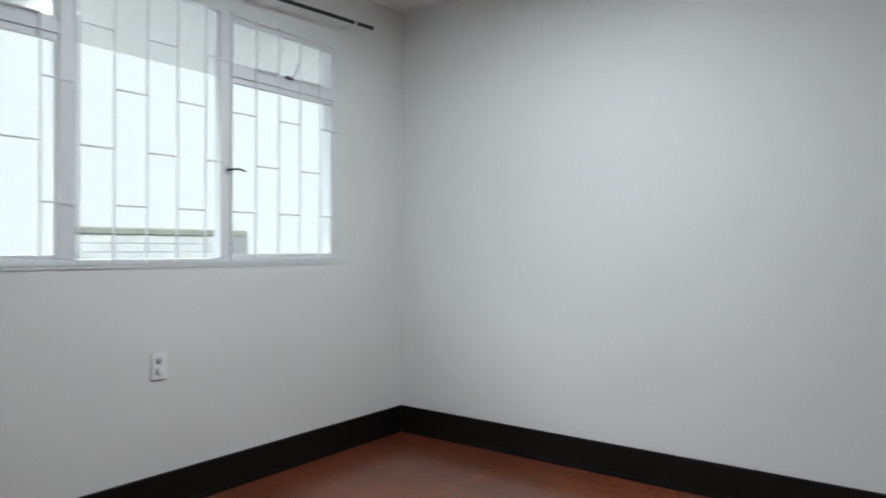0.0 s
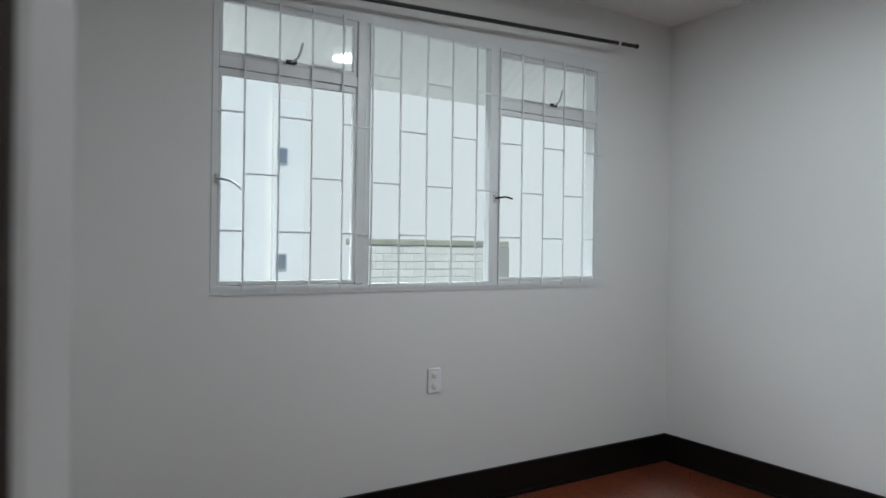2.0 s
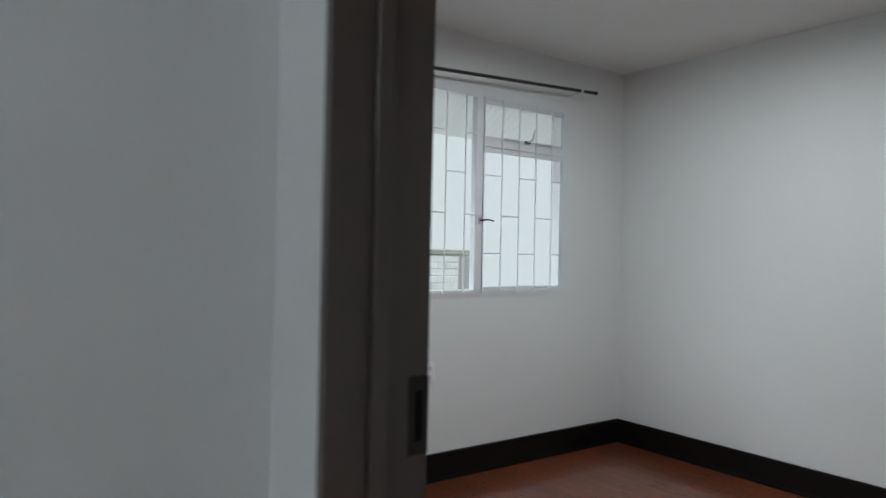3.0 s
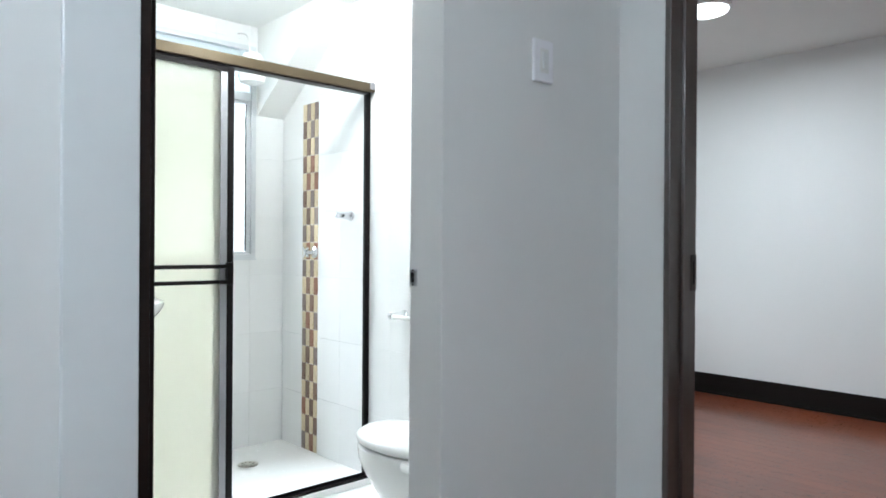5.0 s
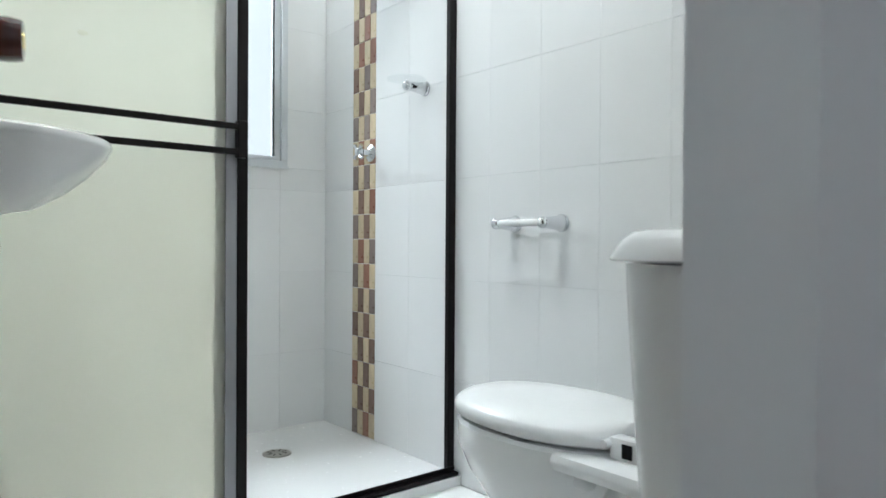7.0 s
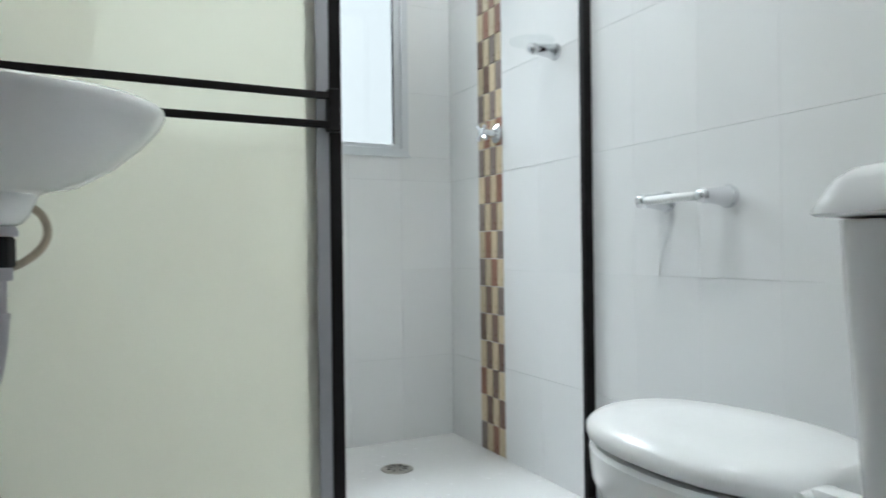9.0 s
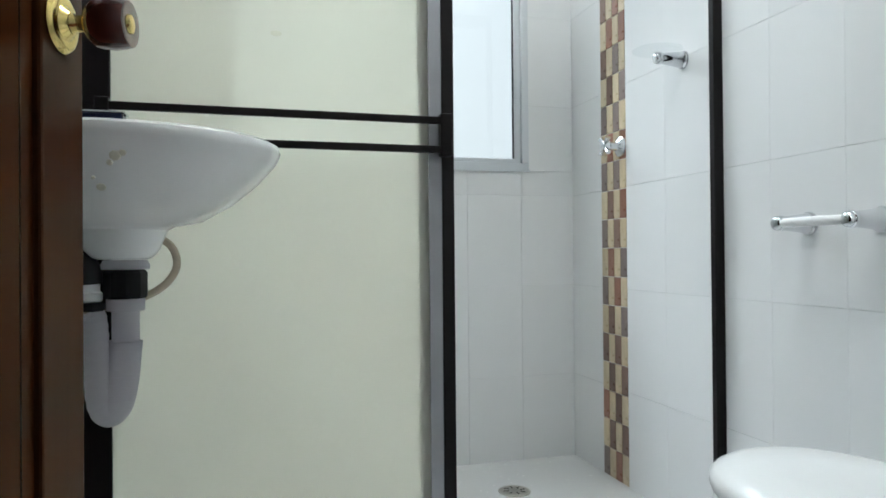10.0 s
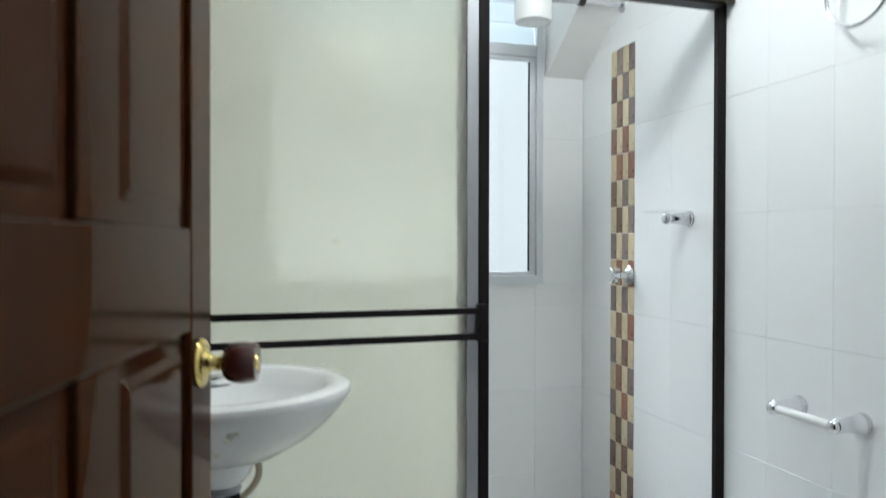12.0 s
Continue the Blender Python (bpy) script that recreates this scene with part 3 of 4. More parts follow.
for z in (0.75, 3.05):
    w = part("window", boxes((4.93, 5.17, 13.82, 13.8495, z, z + 0.36)), ALU, block)
    part("pane", boxes((4.96, 5.14, 13.81, 13.8195, z + 0.03, z + 0.33)), FARGLASS, w)

# corrugated eave over the bedroom window
bm = bmesh.new()
rows = []
for y, z in ((BY1 + 0.165, 2.520), (3.10, 2.215), (3.10, 2.209), (BY1 + 0.165, 2.514)):
    rows.append([bm.verts.new((0.2 + 0.0125 * k, y, z + 0.0022 * math.sin(2 * math.pi * k / 6))) for k in range(360)])
for a, b in zip(rows, rows[1:] + rows[:1]):
    for k in range(359):
        bm.faces.new((a[k], a[k + 1], b[k + 1], b[k]))
tagged(new("roof_eave", mesh_of(bm, "roof_eave", EAVE)), "pale corrugated sheet eave outside above the window", "roof")

# ---- shower screen ----
screen = thing("shower_screen", "bronze aluminium shower screen with cream frosted sliding panels, half open", "shower screen")
SX0, SZ0, SZ1 = TX0 + 0.001, 0.030, 1.975
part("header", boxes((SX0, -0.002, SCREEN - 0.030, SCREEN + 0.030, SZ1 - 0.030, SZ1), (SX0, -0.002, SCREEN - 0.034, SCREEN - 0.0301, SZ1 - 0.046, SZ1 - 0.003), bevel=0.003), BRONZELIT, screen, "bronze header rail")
part("header_lip", boxes((SX0, -0.030, SCREEN - 0.026, SCREEN + 0.026, SZ1 - 0.052, SZ1 - 0.0305)), BRONZE, screen)
part("corner_cap", boxes((-0.034, -0.0015, SCREEN - 0.037, SCREEN + 0.033, SZ1 - 0.034, SZ1 + 0.003), bevel=0.006), GREYALU, screen)
part("bottom_rail", boxes((SX0, -0.004, SCREEN - 0.024, SCREEN + 0.026, SZ0, SZ0 + 0.012), (SX0, -0.004, SCREEN - 0.003, SCREEN + 0.003, SZ0 + 0.0121, SZ0 + 0.026), bevel=0.002), BRONZE, screen)
part("wall_channel", boxes((-0.028, -0.0005, SCREEN + 0.003, SCREEN + 0.025, SZ0 + 0.012, SZ1 - 0.035), bevel=0.003), BRONZE, screen)
part("wall_channel", boxes((SX0, SX0 + 0.040, SCREEN - 0.022, SCREEN + 0.022, SZ0 + 0.018, SZ1 - 0.053), bevel=0.003), BRONZE, screen)


def sliding_panel(x0, x1, y, name, left, right, lmat, rmat):
    """A frosted sheet in an aluminium frame."""
    z0, z1 = SZ0 + 0.036, SZ1 - 0.054
    p = part(name, boxes((x0 + left, x1 - right, y - 0.002, y + 0.002, z0 + 0.02, z1 - 0.02)), ACRYLIC, screen, "cream frosted acrylic panel")
    part("stile", boxes((x0, x0 + left, y - 0.010, y + 0.010, z0, z1), bevel=0.002), lmat, p)
    part("stile", boxes((x1 - right, x1, y - 0.010, y + 0.010, z0, z1), bevel=0.002), rmat, p)
    part("rail", boxes((x0 + left, x1 - right, y - 0.009, y + 0.009, z0, z0 + 0.022)), BRONZE, p)
    part("rail", boxes((x0 + left, x1 - right, y - 0.009, y + 0.009, z1 - 0.022, z1)), BRONZE, p)
    return p


front = sliding_panel(-1.500, -0.732, SCREEN - 0.012, "sliding_panel", 0.064, 0.028, BRONZE, BRONZE)
rear = sliding_panel(SX0 + 0.041, -0.770, SCREEN + 0.012, "sliding_panel", 0.03, 0.036, BRONZE, GREYALU)
part("glazing_bead", boxes((-0.7900, -0.7605, SCREEN - 0.0185, SCREEN - 0.0145, SZ0 + 0.060, SZ1 - 0.078)), GREYALU, front, "grey aluminium glazing bead")
for z in (1.020, 1.084):
    part("towel_rail", boxes((-1.436, -0.745, SCREEN - 0.046, SCREEN - 0.036, z - 0.008, z + 0.008), bevel=0.002), BRONZE, front, "bronze towel rail")
for x in (-1.448, -0.757):
    part("rail_bracket", boxes((x - 0.012, x + 0.014, SCREEN - 0.048, SCREEN - 0.0225, 1.006, 1.100), bevel=0.003), BRONZE, front)

part("smudge", moved(turned([(0.009, 0.0), (0.007, 0.0005), (0.003, 0.0007)], 9), Matrix.Translation((-1.118, SCREEN - 0.0142, 1.257)) @ pose(0, 0, 0, 90, 0, 0) @ Matrix.Diagonal((1.3, 0.7, 1, 1))), SMUDGE, front, "faint yellow smudge")

# ---- shower window ----
window_2 = thing("window_2", "aluminium shower window with a frosted top light", "window", kind="structure")
fw = 0.028
part("window_frame", boxes((VX0, VX1, TY1 - 0.006, TY1 + 0.05, VZ0, VZ0 + fw), (VX0, VX1, TY1 - 0.006, TY1 + 0.05, VZ1 - fw, VZ1), (VX0, VX0 + fw, TY1 - 0.006, TY1 + 0.05, VZ0 + fw, VZ1 - fw), (VX1 - fw, VX1, TY1 - 0.006, TY1 + 0.05, VZ0 + fw, VZ1 - fw), bevel=0.002), ALU, window_2)
part("transom", boxes((VX0 + fw, VX1 - fw, TY1 - 0.002, TY1 + 0.045, 1.990, 2.040), bevel=0.003), ALU, window_2)
sash = part("sash", boxes((-0.72, VX1 - fw - 0.001, TY1 + 0.004, TY1 + 0.022, VZ0 + fw + 0.001, VZ0 + fw + 0.016), (-0.72, VX1 - fw - 0.001, TY1 + 0.004, TY1 + 0.022, 1.974, 1.9895), (-0.72, -0.695, TY1 + 0.004, TY1 + 0.022, VZ0 + fw + 0.016, 1.974), (VX1 - fw - 0.026, VX1 - fw - 0.001, TY1 + 0.004, TY1 + 0.022, VZ0 + fw + 0.016, 1.974), bevel=0.002), ALU, window_2)
part("seal", boxes((VX1 - fw - 0.0300, VX1 - fw - 0.0262, TY1 + 0.006, TY1 + 0.016, VZ0 + fw + 0.018, 1.972)), RUBBER, sash)
pane = part("pane", boxes((-0.6948, VX1 - fw - 0.0302, TY1 + 0.011, TY1 + 0.015, VZ0 + fw + 0.0162, 1.9738)), GLASS, sash)
pane.visible_shadow = False
pane = part("pane", boxes((VX0 + fw, -0.7202, TY1 + 0.026, TY1 + 0.030, VZ0 + fw, 1.99)), GLASS, window_2)
pane.visible_shadow = False
for k in range(3):
    z = 2.042 + 0.079 * k
    part("louvre", moved(boxes((VX0 + fw + 0.002, VX1 - fw - 0.002, -0.002, 0.002, 0, 0.084)), Matrix.Translation((0, TY1 + 0.014, z)) @ pose(0, 0, 0, -10)), OPAL, window_2, "grey frosted louvre")
part("window_sill", boxes((VX0 - 0.004, VX1 + 0.004, TY1 - 0.009, TY1 - 0.0062, VZ0 - 0.005, VZ0 + 0.004)), ALU, window_2)

# ---- bathroom door: open leaf, hinged at the left jamb ----
DW, DT = 0.815, 0.036
hinge = Vector((DL + 0.055, TY0 + 0.045))
free = Vector((-1.383, 0.985))
door = thing("door_1", "open varnished brown panelled wooden bathroom door", "door", at=Matrix.Translation((hinge.x, hinge.y, 0.012)) @ pose(0, 0, 0, 0, 0, math.degrees(math.atan2(free.y - hinge.y, free.x - hinge.x))))
STW, DH = 0.105, 2.02
# local: x along the leaf, -y towards the room it shows, z up
RAILS = ((0.0, 0.20), (1.115, 1.262), (DH - 0.12, DH))
part("stile", boxes((0, STW, 0, DT, 0, DH), bevel=0.004), DOORWOOD, door)
part("stile", boxes((DW - STW, DW, 0, DT, 0, DH), bevel=0.004), DOORWOOD, door)
for z0, z1 in RAILS:
    part("rail", boxes((STW + 0.0005, DW - STW - 0.0005, 0.0005, DT - 0.0005, z0, z1), bevel=0.003), DOORWOOD, door)
part("mid_stile", boxes((DW / 2 - 0.045, DW / 2 + 0.045, 0.0008, DT - 0.0008, RAILS[0][1] + 0.0005, RAILS[1][0] - 0.0005), bevel=0.003), DOORWOOD, door)
part("mid_stile", boxes((DW / 2 - 0.045, DW / 2 + 0.045, 0.0008, DT - 0.0008, RAILS[1][1] + 0.0005, RAILS[2][0] - 0.0005), bevel=0.003), DOORWOOD, door)


def door_panel(x0, x1, z0, z1):
    """A raised field with sloping margins, set deep between the framing."""
    rings = []
    for inset, y in ((0.0, 0.009), (0.010, 0.013), (0.016, 0.013), (0.036, 0.004), (0.040, 0.003)):
        rings.append([(x0 + inset, y, z0 + inset), (x1 - inset, y, z0 + inset), (x1 - inset, y, z1 - inset), (x0 + inset, y, z1 - inset)])
    bm = loft(rings)
    return merge(bm, boxes((x0, x1, 0.0135, DT - 0.012, z0, z1)))


for x0, x1 in ((STW, DW / 2 - 0.045), (DW / 2 + 0.045, DW - STW)):
    for (a, b), (c, d) in zip(RAILS, RAILS[1:]):
        part("panel", door_panel(x0 + 0.0006, x1 - 0.0006, b + 0.0006, c - 0.0006), DOORWOOD, door)


def knob_set(side):
    """Brass rosette and neck with a turned wooden grip; side -1 is the shown face."""
    k = part("rosette", moved(turned([(0.036, 0), (0.0365, 0.003), (0.034, 0.007), (0.030, 0.009), (0.022, 0.0085), (0.018, 0.012), (0.014, 0.016)], 32), pose(DW - 0.062, 0 if side < 0 else DT, 1.062, 90 if side < 0 else -90)), BRASS, door, "polished brass rosette", smooth=True)
    part("neck", moved(turned([(0.013, 0.0165), (0.010, 0.022), (0.010, 0.030), (0.014, 0.034)], 20), pose(DW - 0.062, 0 if side < 0 else DT, 1.062, 90 if side < 0 else -90)), BRASS, k, smooth=True)
    part("grip", moved(turned([(0.013, 0.0345), (0.022, 0.037), (0.028, 0.044), (0.0308, 0.054), (0.0312, 0.066), (0.0295, 0.078), (0.0278, 0.084), (0.024, 0.0848), (0.0125, 0.083)], 28), pose(DW - 0.062, 0 if side < 0 else DT, 1.062, 90 if side < 0 else -90)), KNOBWOOD, k, "turned red-brown wooden grip", smooth=True)
    part("button", moved(turned([(0.012, 0.0832), (0.011, 0.0855), (0.004, 0.0862)], 18), pose(DW - 0.062, 0 if side < 0 else DT, 1.062, 90 if side < 0 else -90)), BRASS, k, smooth=True)


knob_set(-1)
part("latch_plate", boxes((DW + 0.0002, DW + 0.0022, 0.006, 0.030, 1.005, 1.115), bevel=0.0008), BRASS, door)
for z in (0.25, 1.75):
    part("butt_hinge", moved(turned([(0.007, 0), (0.007, 0.09)], 12), pose(-0.004, -0.006, z)), BRASS, door, smooth=True)

# ---- basin ----
CX, CY = -1.372, 1.245
basin = thing("wash_basin", "white oval wall-hung ceramic wash basin with a faded decal", "wash basin", at=Matrix.Translation((CX, CY, 0)))
rings = [oval(-0.005, 0, 0.786, 0.038, 0.038), oval(-0.005, 0, 0.790, 0.048, 0.048), oval(-0.005, 0, 0.802, 0.058, 0.058), oval(-0.005, 0, 0.822, 0.066, 0.066), oval(-0.005, 0, 0.834, 0.071, 0.070), oval(-0.005, 0, 0.840, 0.082, 0.080), oval(0, 0, 0.847, 0.118, 0.108), oval(0, 0, 0.878, 0.172, 0.154), oval(0, 0, 0.912, 0.212, 0.189), oval(0, 0, 0.945, 0.241, 0.215), oval(0, 0, 0.960, 0.249, 0.2225), oval(0, 0, 0.967, 0.2515, 0.2245), oval(0, 0, 0.975, 0.249, 0.222), oval(0, 0, 0.980, 0.240, 0.213), oval(0, 0, 0.981, 0.215, 0.190), oval(0.01, 0, 0.974, 0.190, 0.170), oval(0.01, 0, 0.945, 0.165, 0.150), oval(0.01, 0, 0.900, 0.115, 0.110), oval(0.005, 0, 0.880, 0.060, 0.060), oval(0.0, 0, 0.874, 0.022, 0.022)]
part("bowl", loft(rings), CERAMIC, basin, smooth=True)
part("back_ledge", boxes((TX0 - CX + 0.002, -0.165, -0.19, 0.19, 0.880, 0.9835), bevel=0.012), CERAMIC, basin, smooth=True)
part("waste_ring", moved(turned([(0.024, 0.875), (0.024, 0.879), (0.015, 0.880)], 18), Matrix.Identity(4)), CHROME, basin, smooth=True)
for dx, z, s, rx, ry in ((0.020, 0.930, 0.016, 0.229, 0.204), (0.030, 0.934, 0.010, 0.232, 0.207), (0.012, 0.921, 0.009, 0.221, 0.197), (-0.004, 0.890, 0.014, 0.187, 0.167), (-0.012, 0.902, 0.006, 0.201, 0.179)):
    # small flower prints on the side that faces the door
    y = -ry * math.sqrt(1 - (dx / rx) ** 2)
    part("decal", moved(turned([(s * 0.55, -0.002), (s * 0.44, 0.0010), (s * 0.16, 0.0014)], 7), Matrix.Translation((dx, y, z)) @ pose(0, 0, 0, 125)), DECAL, basin, "faded flower print")
tap = thing("basin_faucet", "two-handled chrome faucet on the basin ledge, its spout coloured like a dark reflection", "faucet", at=Matrix.Translation((CX - 0.150, CY, 0.981)))
part("base", loft([[(0.045 * a * k + 0.020, 0.078 * b * k, z) for a, b in ((-1, -0.8), (-0.8, -1), (0.8, -1), (1, -0.8), (1, 0.8), (0.8, 1), (-0.8, 1), (-1, 0.8))] for k, z in ((1.0, 0.0), (1.0, 0.016), (0.94, 0.024), (0.86, 0.027))]), CHROME, tap)
part("body", turned([(0.024, 0.0272), (0.022, 0.034), (0.021, 0.062), (0.022, 0.068)], 20), CHROME, tap, smooth=True)
spout = part("spout", boxes((0.010, 0.150, -0.021, 0.021, 0.0285, 0.0440), bevel=0.003), DARKCHROME, tap, "flat chrome spout with a dark blue reflection as its colour")
part("rim", boxes((0.008, 0.153, -0.023, 0.023, 0.0442, 0.0472), bevel=0.001), CHROME, spout, "chrome rim")
for s_ in (-1, 1):
    handle = part("handle", moved(turned([(0.016, 0.0272), (0.014, 0.034), (0.012, 0.044), (0.020, 0.050), (0.021, 0.062), (0.015, 0.068)], 12), Matrix.Translation((0, s_ * 0.052, 0))), CHROME, tap, smooth=True)
    part("cap", moved(turned([(0.012, 0.0682), (0.011, 0.070), (0.004, 0.071)], 14), Matrix.Translation((0, s_ * 0.052, 0))), WHITEPLASTIC, handle, smooth=True)

# crumpled clear-white wrap left on the basin rim
bm = bmesh.new()
bmesh.ops.create_icosphere(bm, subdivisions=3, radius=1)
for v in bm.verts:
    d = 1 + 0.45 * noise.noise(v.co * 2.4 + Vector((3, 1, 7))) + 0.28 * noise.noise(v.co * 7 + Vector((1, 5, 2)))
    v.co = Vector((v.co.x * 0.062 * d, v.co.y * 0.045 * d, max(-0.008, v.co.z * 0.027 * d)))
wrap = tagged(new("plastic_wrap", mesh_of(moved(bm, Matrix.Translation((CX - 0.055, CY + 0.02, 0.985)) @ Matrix.Scale(1.15, 4)), "plastic_wrap", SEATWHITE, False)), "crumpled white plastic wrap on the basin rim", "plastic wrap")

trap = thing("basin_trap", "milky plastic drain trap with a black nut under the basin", "drain trap", at=Matrix.Translation((CX, CY, 0)))
part("flange", turned([(0.037, 0.770), (0.038, 0.773), (0.038, 0.777), (0.034, 0.785)], 20), CLEARPIPE, trap, smooth=True)
part("nut", turned([(0.031, 0.722), (0.0340, 0.726), (0.0340, 0.764), (0.030, 0.7695)], 9), RUBBER, trap, "black plastic nut")
part("collar", turned([(0.029, 0.702), (0.030, 0.704), (0.030, 0.7215)], 18), CLEARPIPE, trap, smooth=True)
part("tail_pipe", turned([(0.0205, 0.630), (0.0215, 0.660), (0.0215, 0.7015)], 20), CLEARPIPE, trap, smooth=True)
part("u_bend", tube([(0.0, 0, 0.652), (-0.001, 0, 0.630), (-0.004, 0, 0.585), (-0.011, -0.002, 0.548), (-0.025, -0.004, 0.533), (-0.038, -0.006, 0.550), (-0.043, -0.007, 0.600), (-0.043, -0.008, 0.650), (-0.046, -0.009, 0.690), (-0.052, -0.010, 0.702)], lambda t: (0.0262 - 0.0068 * min(1, t * 1.7)) * (1 + (0.035 * math.sin(150 * t) if t > 0.5 else 0.0)), 18, 9), CLEARPIPE, trap, "milky ribbed drain hose", smooth=True)
part("ring", turned([(0.021, 0.0), (0.024, 0.002), (0.024, 0.012), (0.021, 0.014)], 16), RUBBER, trap, "black rubber ring").matrix_basis = pose(-0.052, -0.010, 0.703)
part("connector", turned([(0.019, 0.0), (0.0215, 0.003), (0.0215, 0.014), (0.018, 0.017), (0.018, 0.030)], 16), WHITEPLASTIC, trap, "cream plastic connector", smooth=True).matrix_basis = pose(-0.054, -0.010, 0.7175)
part("elbow", tube([(-0.055, -0.010, 0.746), (-0.058, -0.010, 0.768), (-0.075, -0.010, 0.785), (-0.120, -0.010, 0.790), (-0.254, -0.010, 0.790)], 0.024, 16, 6), RUBBER, trap, "black elbow pipe", smooth=True)
part("wall_cup", moved(turned([(0.045, 0), (0.043, 0.012), (0.026, 0.018)], 20), Matrix.Translation((TX0 - CX + 0.001, -0.010, 0.790)) @ pose(0, 0, 0, 0, 90)), WHITEPLASTIC, trap, smooth=True)
hose = thing("supply_hose", "beige flexible supply hose looping under the basin", "hose")
part("hose", tube([(CX - 0.09, CY + 0.05, 0.860), (CX + 0.010, CY + 0.075, 0.835), (CX + 0.062, CY + 0.075, 0.810), (CX + 0.070, CY + 0.075, 0.765), (CX + 0.030, CY + 0.070, 0.725), (CX - 0.06, CY + 0.06, 0.700), (TX0 + 0.03, CY + 0.06, 0.660)], 0.0068, 10, 6), HOSE, hose, smooth=True)
valve_w = part("stop_valve", moved(turned([(0.014, 0), (0.014, 0.03), (0.018, 0.032), (0.018, 0.045)], 14), Matrix.Translation((TX0 + 0.001, CY + 0.06, 0.660)) @ pose(0, 0, 0, 0, 90)), WHITEPLASTIC, hose, "white stop valve", smooth=True)

# ---- toilet ----
QX = -0.335
toilet = thing("toilet", "white ceramic close-coupled toilet with its lid down", "toilet", at=Matrix.Translation((QX, 0, 0)))
TB = TY0 + 0.012
rings = [oval(0, 0.715, 0.000, 0.125, 0.185, 32, 2.4), oval(0, 0.715, 0.020, 0.124, 0.183, 32, 2.4), oval(0, 0.710, 0.060, 0.108, 0.170, 32, 2.3), oval(0, 0.710, 0.140, 0.100, 0.165, 32, 2.2), oval(0, 0.730, 0.210, 0.120, 0.190, 32, 2.2), oval(0, 0.768, 0.285, 0.148, 0.226, 32, 2.2), oval(0, 0.780, 0.340, 0.164, 0.244, 32, 2.2), oval(0, 0.782, 0.375, 0.168, 0.244, 32, 2.2), oval(0, 0.782, 0.394, 0.169, 0.245, 32, 2.2), oval(0, 0.782, 0.402, 0.163, 0.239, 32, 2.2)]
part("bowl", loft(rings), CERAMIC, toilet, smooth=True)
part("deck", boxes((-0.160, 0.160, TB + 0.02, 0.66, 0.362, 0.400), bevel=0.016), CERAMIC, toilet, smooth=True)
for s in (-1, 1):
    part("mounting_nut", moved(turned([(0.016, 0), (0.020, 0.006), (0.020, 0.026), (0.012, 0.030)], 12), Matrix.Translation((s * 0.120, 0.60, 0.336))), WHITEPLASTIC, toilet, smooth=True)
part("pedestal_back", boxes((-0.095, 0.095, TB + 0.06, 0.62, 0.0, 0.345), bevel=0.02), CERAMIC, toilet, smooth=True)
for s in (-1, 1):
    part("bolt_cap", moved(turned([(0.014, 0), (0.013, 0.008), (0.006, 0.013)], 14), Matrix.Translation((s * 0.132, 0.66, 0.0))), CERAMIC, toilet, smooth=True)


def tank_ring(z, hx, y0, y1, r):
    pts = []
    for cx, cy, a0 in ((hx - r, y1 - r, 0), (-hx + r, y1 - r, 90), (-hx + r, y0 + r, 180), (hx - r, y0 + r, 270)):
        for i in range(7):
            a = radians(a0 + 15 * i)
            pts.append((cx + r * math.cos(a), cy + r * math.sin(a), z))
    return pts


part("tank", loft([tank_ring(0.400, 0.268, TB, 0.388, 0.03), tank_ring(0.420, 0.275, TB, 0.393, 0.032), tank_ring(0.560, 0.283, TB, 0.400, 0.034), tank_ring(0.700, 0.289, TB, 0.407, 0.034), tank_ring(0.764, 0.290, TB, 0.410, 0.034)]), CERAMIC, toilet, smooth=True)
part("tank_lid", loft([tank_ring(0.765, 0.265, TB - 0.004, 0.408, 0.03), tank_ring(0.7675, 0.299, TB - 0.006, 0.426, 0.034), tank_ring(0.770, 0.303, TB - 0.006, 0.430, 0.034), tank_ring(0.776, 0.302, TB - 0.006, 0.429, 0.034), tank_ring(0.800, 0.293, TB - 0.004, 0.419, 0.04), tank_ring(0.811, 0.284, TB, 0.408, 0.042), tank_ring(0.816, 0.262, TB, 0.392, 0.045), tank_ring(0.8185, 0.20, TB + 0.04, 0.35, 0.045)]), CERAMIC, toilet, smooth=True)
part("flush_button", moved(turned([(0.022, 0.8187), (0.022, 0.822), (0.018, 0.824)], 20), Matrix.Translation((0, 0.28, 0))), CHROME, toilet, smooth=True)
BK = 0.560
part("seat", loft([oval(0, 0.785, z, r, r + 0.076, 40, 2.2, BK) for z, r in ((0.4025, 0.146), (0.4040, 0.150), (0.4085, 0.150), (0.4098, 0.147))]), SEATWHITE, toilet, smooth=True)
part("lid", loft([oval(0, 0.784, 0.4100, 0.160, 0.238, 48, 2.2, BK), oval(0, 0.784, 0.4130, 0.169, 0.247, 48, 2.2, BK), oval(0, 0.784, 0.4230, 0.1725, 0.2490, 48, 2.2, BK), oval(0, 0.784, 0.4330, 0.1710, 0.2485, 48, 2.2, BK), oval(0, 0.784, 0.4420, 0.163, 0.241, 48, 2.2, BK), oval(0, 0.784, 0.4500, 0.150, 0.226, 48, 2.2, BK + 0.006), oval(0, 0.784, 0.4548, 0.130, 0.210, 48, 2.2, BK + 0.03), oval(0, 0.784, 0.4560, 0.07, 0.13, 48, 2.2, BK + 0.10)]), SEATWHITE, toilet, smooth=True)
